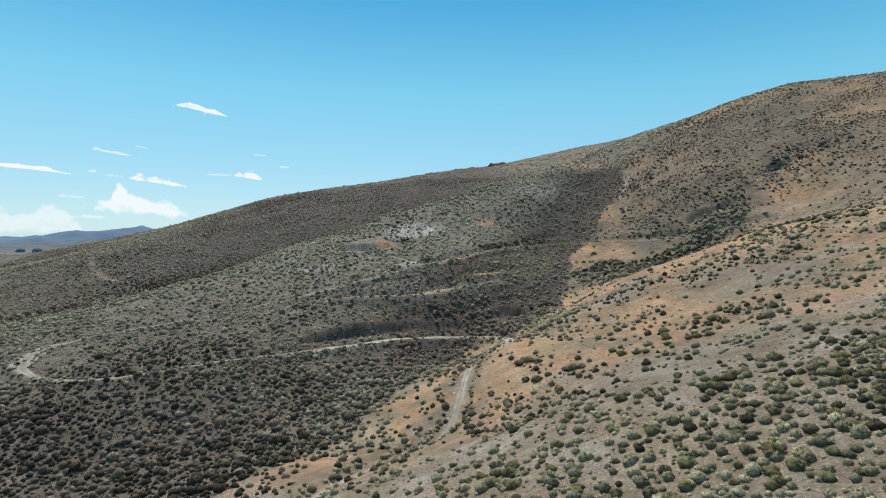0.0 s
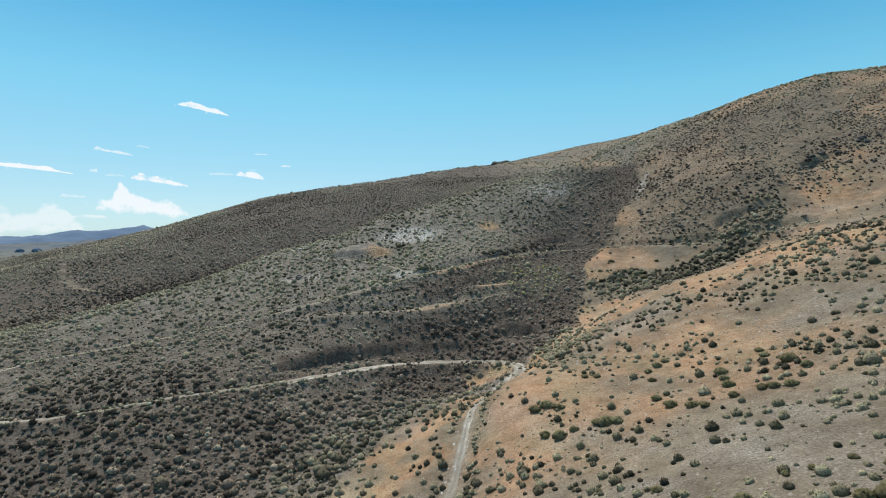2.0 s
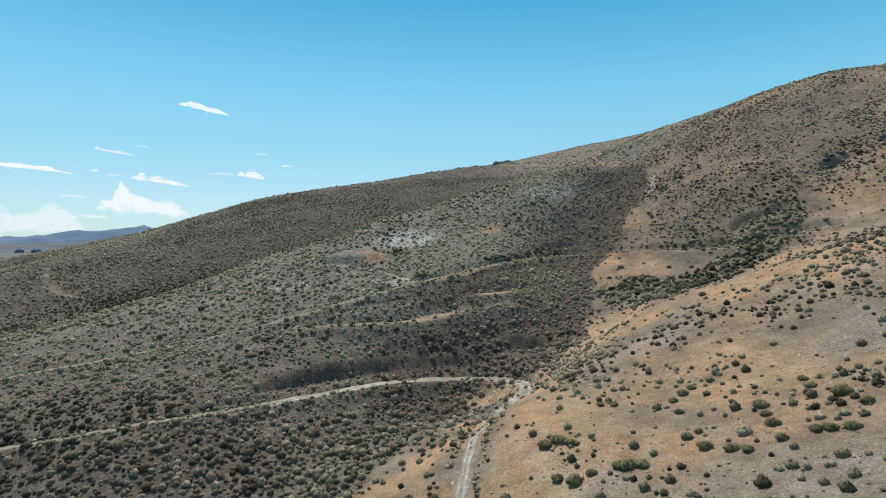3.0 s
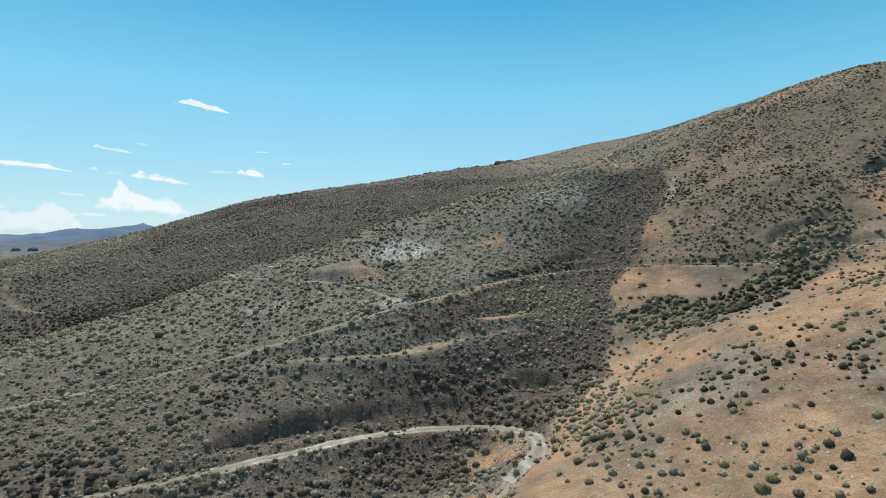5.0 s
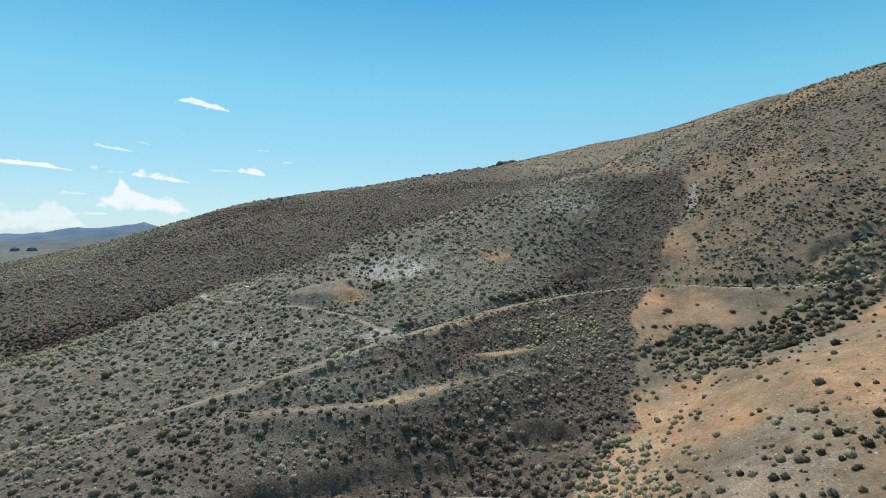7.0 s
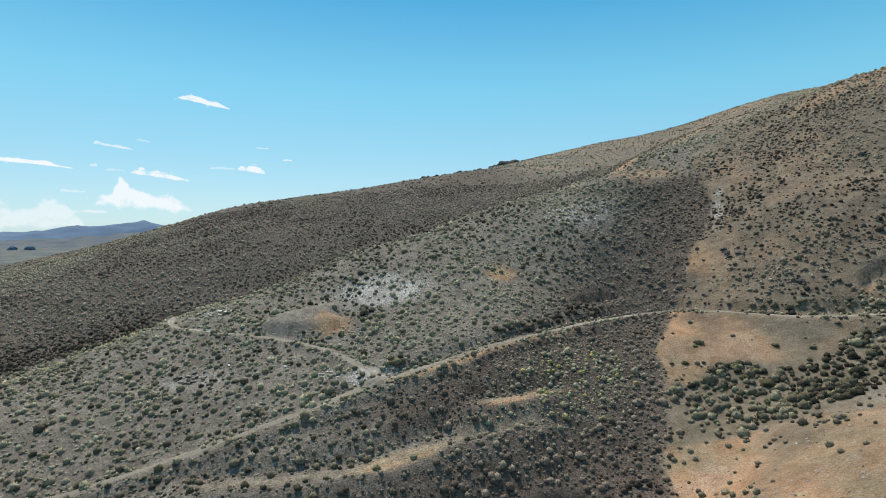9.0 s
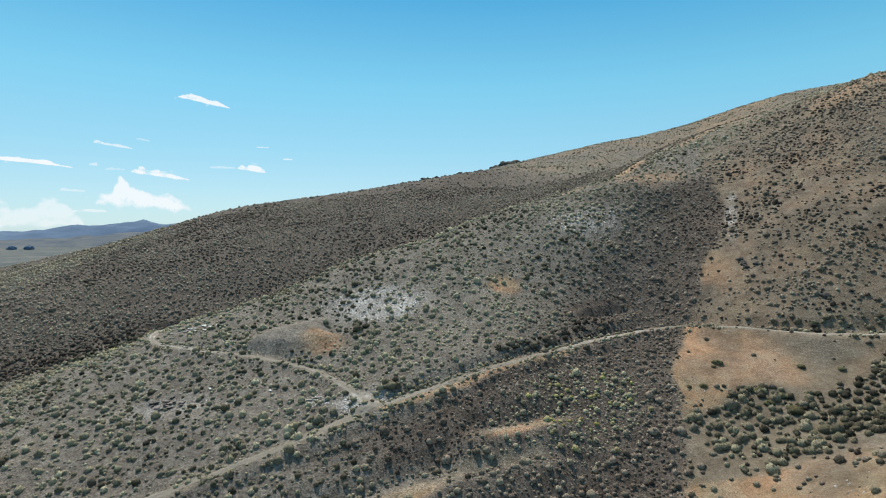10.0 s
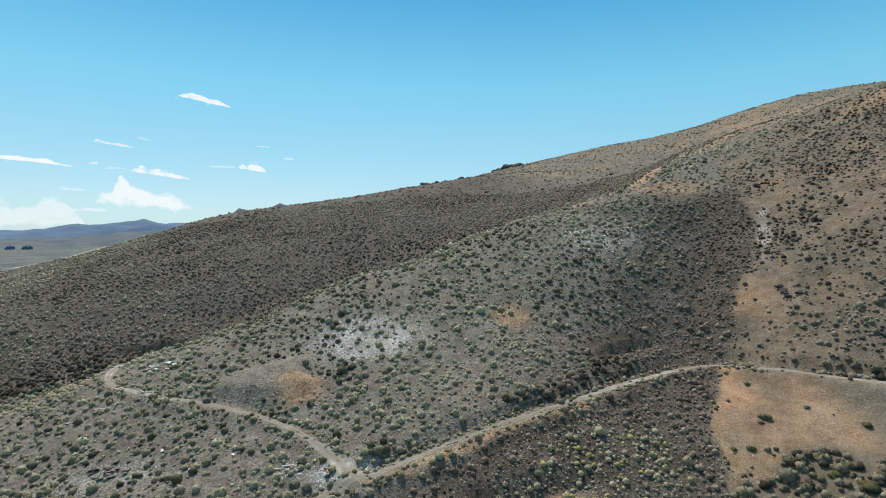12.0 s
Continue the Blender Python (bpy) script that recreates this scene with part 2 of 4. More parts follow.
def cover(x, y):
    """Shares of straw grass, pale stones and bare earth, and the density of brush (plants for a square metre)."""
    e = east_of_edge(x, y)
    east = smooth(-0.8, 1.2, e)
    patch = fnoise(x, y, 26, 4, 41)
    fine = fnoise(x, y, 5, 3, 51)
    high = smooth(150, 172, y - 0.12 * (x - 60))            # the far hillside beyond the side gully
    straw = east * np.clip(0.30 + 0.08 * smooth(58, 75, y) + 1.9 * (patch - 0.42) + 0.9 * (fine - 0.5), 0, 1)
    straw = np.maximum(straw, east * (1 - high) * smooth(21, 6, e) * smooth(40, 56, y) * (0.8 + 0.45 * fine) * (0.55 + 0.45 * smooth(55, 75, y)))
    straw = np.maximum(straw, 0.95 * east * blob(x, y, 12, 82, 8, 17, -14, 0.5))
    crest = blob(x, y, 44, 122, 20, 8, 25)
    straw = np.maximum(straw, crest * (0.6 + 0.5 * fine))
    top = np.interp(x, [28, 38, 44, 52, 56, 62, 74], [146, 149, 150.6, 149.3, 150.3, 152, 155])     # upper edge of the brush in the side gully
    cut = np.interp(x, [30, 38, 43, 48, 54, 61, 70], [166.5, 171.8, 172.3, 167, 160.5, 156.5, 153])   # the track above
    side_patch = smooth(-0.4, 0.8, e) * smooth(-0.8, 1.2, y - top + 2 * (fine - 0.5)) * smooth(0.4, 2.2, cut - y) * smooth(64, 54, x)
    straw = np.maximum(straw, side_patch * np.clip(0.78 + 1.1 * (fnoise(x, y, 4, 3, 45) - 0.5) + 0.4 * smooth(4, 0, e) - 0.35 * smooth(5, 1.5, cut - y) * smooth(42, 50, x) - 0.8 * smooth(49, 58, x), 0, 1))
    straw = np.maximum(straw, high * east * smooth(22, 3, e) * smooth(235, 215, y) * np.clip(2.6 * (fnoise(x, y, 8, 3, 44) - 0.40), 0, 1))
    straw = straw * (1 - 0.22 * high * (1 - side_patch)) * (1 - 0.5 * smooth(66, 48, y) * smooth(4, 9, e)) * (1 - 0.5 * smooth(38, 28, y))
    foot = np.interp(x, [28, 38, 47, 53, 60, 72], [137.6, 135.8, 135.8, 136.6, 139.5, 145.5])
    rag = 3.0 * (fnoise(x, y, 4, 2, 47) - 0.5)
    side_gully = smooth(-0.6, 0.9, top - y + rag) * smooth(-0.8, 0.8, y - foot + 0.5 * rag) * smooth(78, 70, x)
    straw = straw * (1 - 0.9 * side_gully * smooth(26, 34, x))
    straw = straw * (1 - 0.6 * side_patch * smooth(49, 57, x))
    side_gully = side_gully * smooth(27, 38, x + 2 * rag)
    rim = np.interp(x, [7, 29, 51, 60, 94, 146, 200], [222, 226, 240, 252, 290, 330, 350]) - y
    rim = smooth(-5, 1, rim) * smooth(13, 4, rim + 5 * (fine - 0.5)) * smooth(22, 40, x)
    straw = np.maximum(straw, rim * np.clip(0.75 + 1.2 * (patch - 0.5), 0, 1))
    spots = np.zeros(len(x))
    for cx, cy, rx, ry, turn in ((-16.3, 160.6, 4.0, 2.8, -20), (13, 178, 3.2, 3.4, 0), (54, 224, 14, 8, 40), (90, 204, 9, 4, 30), (74, 190, 5, 3, 20), (84, 186, 9, 5, 30), (62, 174, 4.5, 4, 20), (57.5, 182, 3, 8, -25), (84, 262, 16, 4, 40), (10, 114, 3, 4, 0), (6, 112, 2.6, 2.6, 0), (-3, 132, 6, 1.6, 30),
                                 (12, 143, 5, 1.3, 25), (12, 154.2, 9, 1.2, 28), (-2, 146.4, 6, 0.9, 28), (-62, 172, 12, 5, 40), (36, 221, 9, 2.5, 22), (65, 174.2, 4.5, 1.8, -20), (112, 237, 12, 5, 10), (85, 205, 7, 2.5, 20)):
        spot = blob(x, y, cx, cy, rx, ry, turn, 0.5) * (0.8 if cy > 215 else 0.5 if cy > 185 or cx < -50 or cx > 55 else 1.0)
        straw, spots = np.maximum(straw, 0.95 * spot), np.maximum(spots, spot)
    pale = blob(x, y, -9.5, 172.5, 10, 6.2, 10, 0.6) * (0.2 + 0.95 * fnoise(x, y, 1.6, 2, 61))
    pale = np.maximum(pale, 0.55 * blob(x, y, 33, 200, 9, 5, 20, 0.7) * fnoise(x, y, 2, 2, 62) * 1.6)
    pale = np.maximum(pale, 0.45 * blob(x, y, -33, 147.2, 8, 2.6, 5, 0.7) * fnoise(x, y, 2, 2, 63) * 1.6)
    pale = np.maximum(pale, east * (1 - high) * 0.35 * smooth(0.52, 0.75, fnoise(x, y, 9, 3, 64)))
    pale = np.maximum(pale, east * (1 - high) * smooth(78, 56, y) * np.clip(0.30 + 0.9 * (fnoise(x, y, 4, 3, 66) - 0.5), 0, 0.6))
    pale = np.maximum(pale, 0.9 * blob(x, y, -7.8, 145.9, 3.8, 2.0, 30, 0.6) * (0.6 + fnoise(x, y, 1.6, 2, 65)))
    pale = np.maximum(pale, 0.75 * blob(x, y, 63, 196.3, 11, 1.3, 64.5, 0.6) * (0.3 + 1.2 * fnoise(x, y, 1.8, 2, 67)))
    pale = np.maximum(pale, 0.8 * blob(x, y, 42, 233.5, 14, 1.3, 38, 0.6))
    pale = np.maximum(pale, 0.2 * smooth(0.2, 0.6, mound(x, y)) * smooth(-16, -19, x))
    bare, brush_off = np.zeros(len(x)), np.ones(len(x))
    for b, half in zip(BENCHES, (0.7, 0.5, 0.8, 0.6, 0.8)):
        d, _ = b.near(x, y)
        rag = 1.3 * (fnoise(x, y, 2.3, 2, 71) - 0.5)
        bare = np.maximum(bare, smooth(half + 0.6, half - 0.5, d + rag))
        brush_off = np.minimum(brush_off, smooth(half - 0.4, half + 0.5, d + rag))
    scar = np.zeros(len(x))
    h0 = base_height(x, y)
    for b in BANKS:
        d, z = b.near(x, y)
        scar = np.maximum(scar, smooth(4.6, 3.2, d) * smooth(0.6, 1.2, d) * (h0 > z - 0.3) * smooth(0.2, 0.6, b.share))
    brush_off = brush_off * (1 - 0.8 * scar)
    dw, _ = WASH_LINE.near(x, y)
    wash = smooth(1.7, 0.8, dw + 0.8 * (fine - 0.5))
    beside = east * smooth(0.3, 1.5, np.interp(y, [v for _, v in WASH[::-1]], [u for u, _ in WASH[::-1]]) - x) * smooth(106, 101, y) * smooth(60, 72, y)
    straw = straw * (1 - 0.5 * beside * smooth(0.62, 0.45, fine))
    pale = np.maximum(pale, 0.3 * wash)
    # brush
    far_side = smooth(0, 1, (y - np.interp(x, [-150, -122, -98, -83, -72, -48, -14, 20, 50], [142, 154, 172, 188, 204, 208, 228, 247, 259])) / 6)
    clump = fnoise(x, y, 6.5, 3, 81)
    d, z = BENCHES[2].near(x, y)
    verge = 0.95 * smooth(1.3, 1.9, d) * smooth(5.0, 3.6, d) * (h0 > z) * (y > 138) * smooth(34, 26, x) * smooth(0.35, 0.5, fnoise(x, y, 5, 2, 85))
    straw = np.maximum(straw, 0.95 * smooth(0.7, 1.2, d) * smooth(2.5, 1.7, d + fine - 0.5) * (h0 < z) * (y > 143) * smooth(26, 20, x) * smooth(-8, 0, x))
    foot = y - np.interp(x, [-150, -122, -98, -83, -72, -48, -14, 20], [140, 152, 170, 186, 202, 206, 226, 245])
    gully_foot = 0.95 * np.exp(-((foot - 4 - 9 * smooth(-65, -90, x)) / 7.5) ** 2) * smooth(-10, -40, x) * smooth(0.3, 0.45, clump)
    cap = blob(x, y, 262, 480, 62, 26, 0, 0.3)
    tan = smooth(10, 60, x) * smooth(285, 330, y) * (1 - 0.9 * cap)
    east = np.maximum(east, 0.6 * tan)
    straw = np.maximum(straw, tan * np.clip(2.2 * (patch - 0.45), 0, 0.8))
    streak = fnoise(0.22 * x, y - 0.35 * x, 5, 3, 86) - 0.5
    west = 1.25 + 1.6 * streak * far_side + 2.0 * (clump - 0.5) + 0.35 * far_side
    low_west = np.maximum(blob(x, y, -34, 84, 44, 19, 12, 0.4), blob(x, y, -12, 64, 22, 18, 30, 0.3)) * (1 - east)
    west = west + 1.0 * low_west + 0.6 * blob(x, y, -24, 66, 18, 12, 20)
    flank = smooth(36, 3, -e) * smooth(120, 132, y) * smooth(232, 214, y)
    west = west + 0.7 * flank + 0.35 * far_side
    low = smooth(52, 41, y) * smooth(75, 50, x)
    band = 0.4 * blob(x, y, 40, 60, 16, 7, 8, 0.4) + 1.4 * blob(x, y, 68, 100, 15, 20, 10, 0.4) + 0.6 * blob(x, y, 18, 92, 5, 14, -20, 0.4) + 1.3 * blob(x, y, 20, 113, 7, 11, -35, 0.4)
    slope_e = np.clip(0.22 + 1.1 * (clump - 0.5) + 1.2 * (fnoise(x + 0.5 * y, 0.3 * (y - 0.5 * x), 4.5, 3, 83) - 0.5), 0.06, 0.8) * smooth(-2, 3, e + 3 * (y > 80)) + 0.34 * low * smooth(2, 8, e) + 0.07 * smooth(88, 72, y) + 0.3 * smooth(50, 38, y) + 0.3 * smooth(35, 26, y) + 0.2 * np.minimum(band, 1) + 0.35 * blob(x, y, 20.5, 110, 4.5, 12, -12, 0.5) + 0.75 * blob(x, y, 20, 113, 7.5, 9, -25, 0.4) + 0.7 * blob(x, y, 34, 32, 16, 11, 0, 0.5)
    bands = fnoise(0.35 * x + 0.25 * y, y - 0.3 * x, 5.5, 3, 82)
    hill_e = np.clip(0.78 + 2.0 * (clump - 0.5) + 2.2 * (bands - 0.5), 0.06, 1.7)
    deep = 0.6 * low_west + side_gully + blob(x, y, 78, 158, 12, 6, 35, 0.3) + 0.95 * blob(x, y, 58.5, 161, 6, 1.9, -32, 0.4) + 0.95 * blob(x, y, 71, 155.8, 8, 2, -18, 0.4) + 0.95 * blob(x, y, 17, 124.5, 13, 5.5, 35, 0.3) + verge + gully_foot + 0.95 * blob(x, y, -1, 110.5, 10, 5, 20, 0.3) * (1 - east) + 0.95 * blob(x, y, 4, 121, 17, 10, 20, 0.3) * (1 - east) * smooth(0.35, 0.5, clump) + blob(x, y, -11, 164, 3.6, 2.6, 0, 0.3)
    dark_side = east * blob(x, y, 102, 232, 32, 17, 25, 0.4)
    hill_e = hill_e + 0.6 * dark_side
    brush = (west * (1 - east) + east * (slope_e * (1 - high) + hill_e * high)) * (1 - 0.75 * tan)
    brush = brush * (1 - 0.93 * side_patch * smooth(60, 52, x)) * (1 - 0.75 * crest)
    brush = np.maximum(brush, 1.5 * np.minimum(deep, 1) * smooth(0.55, 0.7, deep))
    brush = brush * (1 - 0.6 * np.clip(pale, 0, 1) * (1 - 0.6 * east)) * brush_off * (1 - 0.96 * wash)
    brush = np.maximum(brush, 0.95 * smooth(1.2, 1.7, dw) * smooth(4.2, 2.2, dw) * smooth(0.3, 0.5, clump))
    brush = np.maximum(brush, 0.6 * beside * smooth(0.34, 0.56, clump) * (1 - 0.96 * wash))
    brush = brush * (1 - 0.95 * smooth(0.15, 0.6, mound(x, y))) * (1 - 0.9 * blob(x, y, -8, 146.3, 4.2, 1.8, 20)) * (1 - 0.8 * blob(x, y, 9.5, 90, 5, 14, -14, 0.3) * smooth(1.5, 3.5, dw))
    brush = brush * (1 - 0.8 * spots) * (1 - 0.6 * rim)
    brush = brush * (1 - 0.85 * np.maximum(blob(x, y, -34, 148.2, 3.2, 1.6, 0), np.maximum(blob(x, y, -40.8, 171.5, 4, 2, 0), blob(x, y, -38, 163, 2.6, 1.4, 30))))
    # brown soil; on flank and back hill it also paints in the slopes' shade
    brown = np.clip(0.8 * far_side * (1 - tan) + 0.7 * cap + 0.9 * blob(x, y, 6, 118, 15, 13, 10, 0.4) * (1 - east) + 1.0 * flank + 0.3 * low_west + 0.8 * blob(x, y, 12, 147.5, 22, 4.5, 28, 0.4) + 0.9 * scar + 0.6 * dark_side + 0.8 * side_gully + 0.6 * side_patch * smooth(48, 57, x) + 0.5 * smooth(-4, -14, e) * smooth(150, 110, y), 0, 1) * (1 - 0.5 * straw)
    plain = smooth(-170, -330, x) + smooth(420, 650, y)
    brown = brown * (1 - np.clip(plain, 0, 1))
    east = np.maximum(east, 0.15 * np.clip(plain, 0, 1))
    brown = np.maximum(brown, 0.6 * np.clip(plain, 0, 1) * np.clip(0.45 + 2.0 * (fnoise(x, y, 240, 4, 95) - 0.5), 0, 1))
    return np.clip(straw, 0, 1), np.clip(pale, 0, 1), np.clip(bare, 0, 1), np.clip(brush, 0, 2.5), east * (1 - 0.35 * high), np.minimum(deep, 1), brown, np.clip(plain, 0, 1)


# ---------------------------------------------------------------- materials
def rgb(r, g, b):
    return (r, g, b, 1)


def mat(name, rough=0.9, spec=0.2):
    m = bpy.data.materials.new(name)
    m.use_nodes = True
    b = m.node_tree.nodes["Principled BSDF"]
    b.inputs["Roughness"].default_value = rough
    b.inputs["Specular IOR Level"].default_value = spec
    return m, m.node_tree.nodes, m.node_tree.links, b


def tex(nodes, links, scale, detail=5.0, rough=0.6, space="Object"):
    co = nodes.new("ShaderNodeTexCoord")
    t = nodes.new("ShaderNodeTexNoise")
    t.inputs["Scale"].default_value, t.inputs["Detail"].default_value, t.inputs["Roughness"].default_value = scale, detail, rough
    links.new(co.outputs[space], t.inputs["Vector"])
    return t.outputs["Fac"]


def ramp(nodes, links, fac, stops):
    r = nodes.new("ShaderNodeValToRGB")
    while len(r.color_ramp.elements) < len(stops):
        r.color_ramp.elements.new(0.5)
    for e, (p, c) in zip(r.color_ramp.elements, stops):
        e.position, e.color = p, rgb(*c)
    links.new(fac, r.inputs["Fac"])
    return r.outputs["Color"]


def mixc(nodes, links, fac, a, b, mode="MIX"):
    m = nodes.new("ShaderNodeMix")
    m.data_type, m.blend_type = "RGBA", mode
    for sock, v in ((m.inputs[0], fac), (m.inputs[6], a), (m.inputs[7], b)):
        if hasattr(v, "links"):
            links.new(v, sock)
        else:
            sock.default_value = v
    return m.outputs[2]


def math2(nodes, links, op, a, b, clamp=False):
    m = nodes.new("ShaderNodeMath")
    m.operation, m.use_clamp = op, clamp
    for sock, v in zip(m.inputs, (a, b)):
        if hasattr(v, "links"):
            links.new(v, sock)
        else:
            sock.default_value = v
    return m.outputs[0]


def bump(nodes, links, bsdf, height, strength, distance):
    n = nodes.new("ShaderNodeBump")
    n.inputs["Strength"].default_value, n.inputs["Distance"].default_value = strength, distance
    links.new(height, n.inputs["Height"])
    links.new(n.outputs["Normal"], bsdf.inputs["Normal"])


def attr(nodes, name):
    a = nodes.new("ShaderNodeAttribute")
    a.attribute_name = name
    return a.outputs["Fac"]


def ground_material():
    m, n, l, b = mat("hillside", 0.97, 0.1)
    large, mid, grit = tex(n, l, 0.06, 4), tex(n, l, 0.55, 5, 0.65), tex(n, l, 5.0, 4, 0.75)
    soil = ramp(n, l, mid, [(0.32, (0.118, 0.098, 0.080)), (0.5, (0.172, 0.151, 0.127)), (0.68, (0.240, 0.218, 0.187))])
    soil = mixc(n, l, math2(n, l, "MULTIPLY", large, 0.5), soil, rgb(0.190, 0.168, 0.145))
    soil = mixc(n, l, math2(n, l, "MULTIPLY", attr(n, "brown"), 0.95), soil, ramp(n, l, mid, [(0.32, (0.068, 0.053, 0.043)), (0.68, (0.142, 0.114, 0.094))]))
    sand = ramp(n, l, mid, [(0.3, (0.135, 0.107, 0.077)), (0.5, (0.176, 0.144, 0.106)), (0.7, (0.224, 0.190, 0.146))])
    straw = ramp(n, l, mid, [(0.3, (0.276, 0.162, 0.090)), (0.5, (0.372, 0.226, 0.138)), (0.72, (0.408, 0.298, 0.192))])
    tan = ramp(n, l, mid, [(0.3, (0.208, 0.162, 0.096)), (0.7, (0.312, 0.258, 0.166))])
    straw = mixc(n, l, ramp(n, l, tex(n, l, 0.11, 4, 0.55), [(0.47, (0, 0, 0)), (0.66, (0.8, 0.8, 0.8))]), straw, tan)
    pale = ramp(n, l, grit, [(0.35, (0.210, 0.192, 0.170)), (0.52, (0.430, 0.404, 0.381)), (0.66, (0.660, 0.646, 0.628))])
    dirt = ramp(n, l, mid, [(0.3, (0.200, 0.167, 0.122)), (0.7, (0.311, 0.270, 0.207))])
    c = mixc(n, l, attr(n, "east"), soil, sand)
    # blue-grey of the far plain, its scrub tones mixed with painted distance haze
    flats = ramp(n, l, tex(n, l, 0.012, 5, 0.6), [(0.35, (0.075, 0.092, 0.100)), (0.5, (0.115, 0.128, 0.128)), (0.68, (0.190, 0.182, 0.160))])
    c = mixc(n, l, math2(n, l, "MULTIPLY", attr(n, "hazy_plain"), 0.85), c, flats)
    edge = lambda name: math2(n, l, "ADD", math2(n, l, "MULTIPLY", math2(n, l, "SUBTRACT", grit, 0.5), 0.9), attr(n, name), True)
    c = mixc(n, l, math2(n, l, "MULTIPLY", edge("straw"), attr(n, "straw"), True), c, straw)
    c = mixc(n, l, math2(n, l, "MULTIPLY", attr(n, "bare"), 0.6), c, dirt)
    c = mixc(n, l, math2(n, l, "MULTIPLY", edge("pale"), attr(n, "pale"), True), c, pale)
    speck = ramp(n, l, tex(n, l, 2.6, 4, 0.8), [(0.36, (0.45, 0.44, 0.42)), (0.47, (0.95, 0.95, 0.95)), (0.64, (1.3, 1.3, 1.28))])
    c = mixc(n, l, math2(n, l, "SUBTRACT", 0.85, math2(n, l, "MULTIPLY", attr(n, "east"), 0.5)), c, speck, "MULTIPLY")
    wide = ramp(n, l, tex(n, l, 0.16, 4, 0.6), [(0.35, (0.80, 0.79, 0.78)), (0.5, (1, 1, 1)), (0.66, (1.14, 1.12, 1.08))])
    c = mixc(n, l, 0.8, c, wide, "MULTIPLY")
    gravel = ramp(n, l, grit, [(0.36, (0.48, 0.47, 0.46)), (0.5, (1, 1, 1)), (0.64, (1.6, 1.6, 1.58))])
    c = mixc(n, l, math2(n, l, "SUBTRACT", 0.9, math2(n, l, "MULTIPLY", attr(n, "east"), 0.55)), c, gravel, "MULTIPLY")
    l.new(c, b.inputs["Base Color"])
    bump(n, l, b, math2(n, l, "ADD", grit, math2(n, l, "MULTIPLY", mid, 2.0)), 0.7, 0.22)
    return m


def brush_material(name, tones, dry_tones, through_light=0.12):
    """Leaves in a tone for each plant, from grey-green to dry brown, sprigs lighter and darker."""
    m, n, l, b = mat(name, 0.85, 0.15)
    c = mixc(n, l, attr(n, "dry"), ramp(n, l, attr(n, "tint"), tones), ramp(n, l, attr(n, "tint"), dry_tones))
    isl = n.new("ShaderNodeNewGeometry").outputs["Random Per Island"]
    k = ramp(n, l, isl, [(0.0, (0.76, 0.76, 0.75)), (0.6, (1, 1, 1)), (1.0, (1.24, 1.23, 1.20))])
    c = mixc(n, l, 1.0, c, k, "MULTIPLY")
    mottle = ramp(n, l, tex(n, l, 7.5, 3, 0.7), [(0.36, (0.50, 0.50, 0.48)), (0.5, (1, 1, 1)), (0.64, (1.38, 1.36, 1.32))])
    c = mixc(n, l, 1.0, c, mottle, "MULTIPLY")
    l.new(c, b.inputs["Base Color"])
    t = n.new("ShaderNodeBsdfTranslucent")
    l.new(c, t.inputs["Color"])
    s = n.new("ShaderNodeMixShader")
    s.inputs[0].default_value = through_light
    l.new(b.outputs[0], s.inputs[1])
    l.new(t.outputs[0], s.inputs[2])
    l.new(s.outputs[0], n["Material Output"].inputs["Surface"])
    return m


GROUND_MAT = ground_material()
SAGE_TONES = [(0.0, (0.046, 0.042, 0.027)), (0.25, (0.140, 0.126, 0.080)), (0.5, (0.288, 0.260, 0.170)), (0.75, (0.385, 0.352, 0.236)), (0.87, (0.42, 0.388, 0.262)), (1.0, (0.40, 0.355, 0.125))]
DRY_TONES = [(0.0, (0.050, 0.037, 0.029)), (0.4, (0.172, 0.133, 0.104)), (0.75, (0.300, 0.243, 0.190)), (1.0, (0.37, 0.31, 0.235))]
SAGE_MAT = brush_material("sagebrush leaves", SAGE_TONES, DRY_TONES)

# ---------------------------------------------------------------- ground sheet
def axis(lo, hi, step, reach):
    """Even steps from lo to hi, growing ones beyond, out to the reach on both sides."""
    right, d, v = [], step, hi
    while v < reach:
        d *= 1.09
        v += d
        right.append(v)
    left, d, v = [], step, lo
    while v > -reach:
        d *= 1.09
        v -= d
        left.append(v)
    return np.array(left[::-1] + list(np.arange(lo, hi + step / 2, step)) + right)


GX, GY = axis(-90, 100, 0.65, 4700), axis(22, 228, 0.65, 4700)
X, Y = np.meshgrid(GX, GY)
gx, gy = X.ravel(), Y.ravel()
gz = ground_height(gx, gy)
ny, nx = X.shape
idx = np.arange(nx * ny).reshape(ny, nx)
quads = np.stack([idx[:-1, :-1], idx[:-1, 1:], idx[1:, 1:], idx[1:, :-1]], -1).reshape(-1, 4)


def sheet_mesh(name, co, faces, material, smooth_faces=False, **values):
    """A mesh from arrays, with named numbers on its points."""
    me = bpy.data.meshes.new(name)
    per = faces.shape[1]
    me.vertices.add(len(co))
    me.vertices.foreach_set("co", np.ascontiguousarray(co, dtype=np.float32).ravel())
    me.loops.add(faces.size)
    me.loops.foreach_set("vertex_index", np.ascontiguousarray(faces, dtype=np.int32).ravel())
    me.polygons.add(len(faces))
    me.polygons.foreach_set("loop_start", np.arange(0, faces.size, per, dtype=np.int32))
    if smooth_faces:
        me.polygons.foreach_set("use_smooth", np.ones(len(faces), dtype=bool))
    me.update(calc_edges=True)
    for key, v in values.items():
        me.attributes.new(key, "FLOAT", "POINT").data.foreach_set("value", np.ascontiguousarray(v, dtype=np.float32))
    me.materials.append(material)
    return me


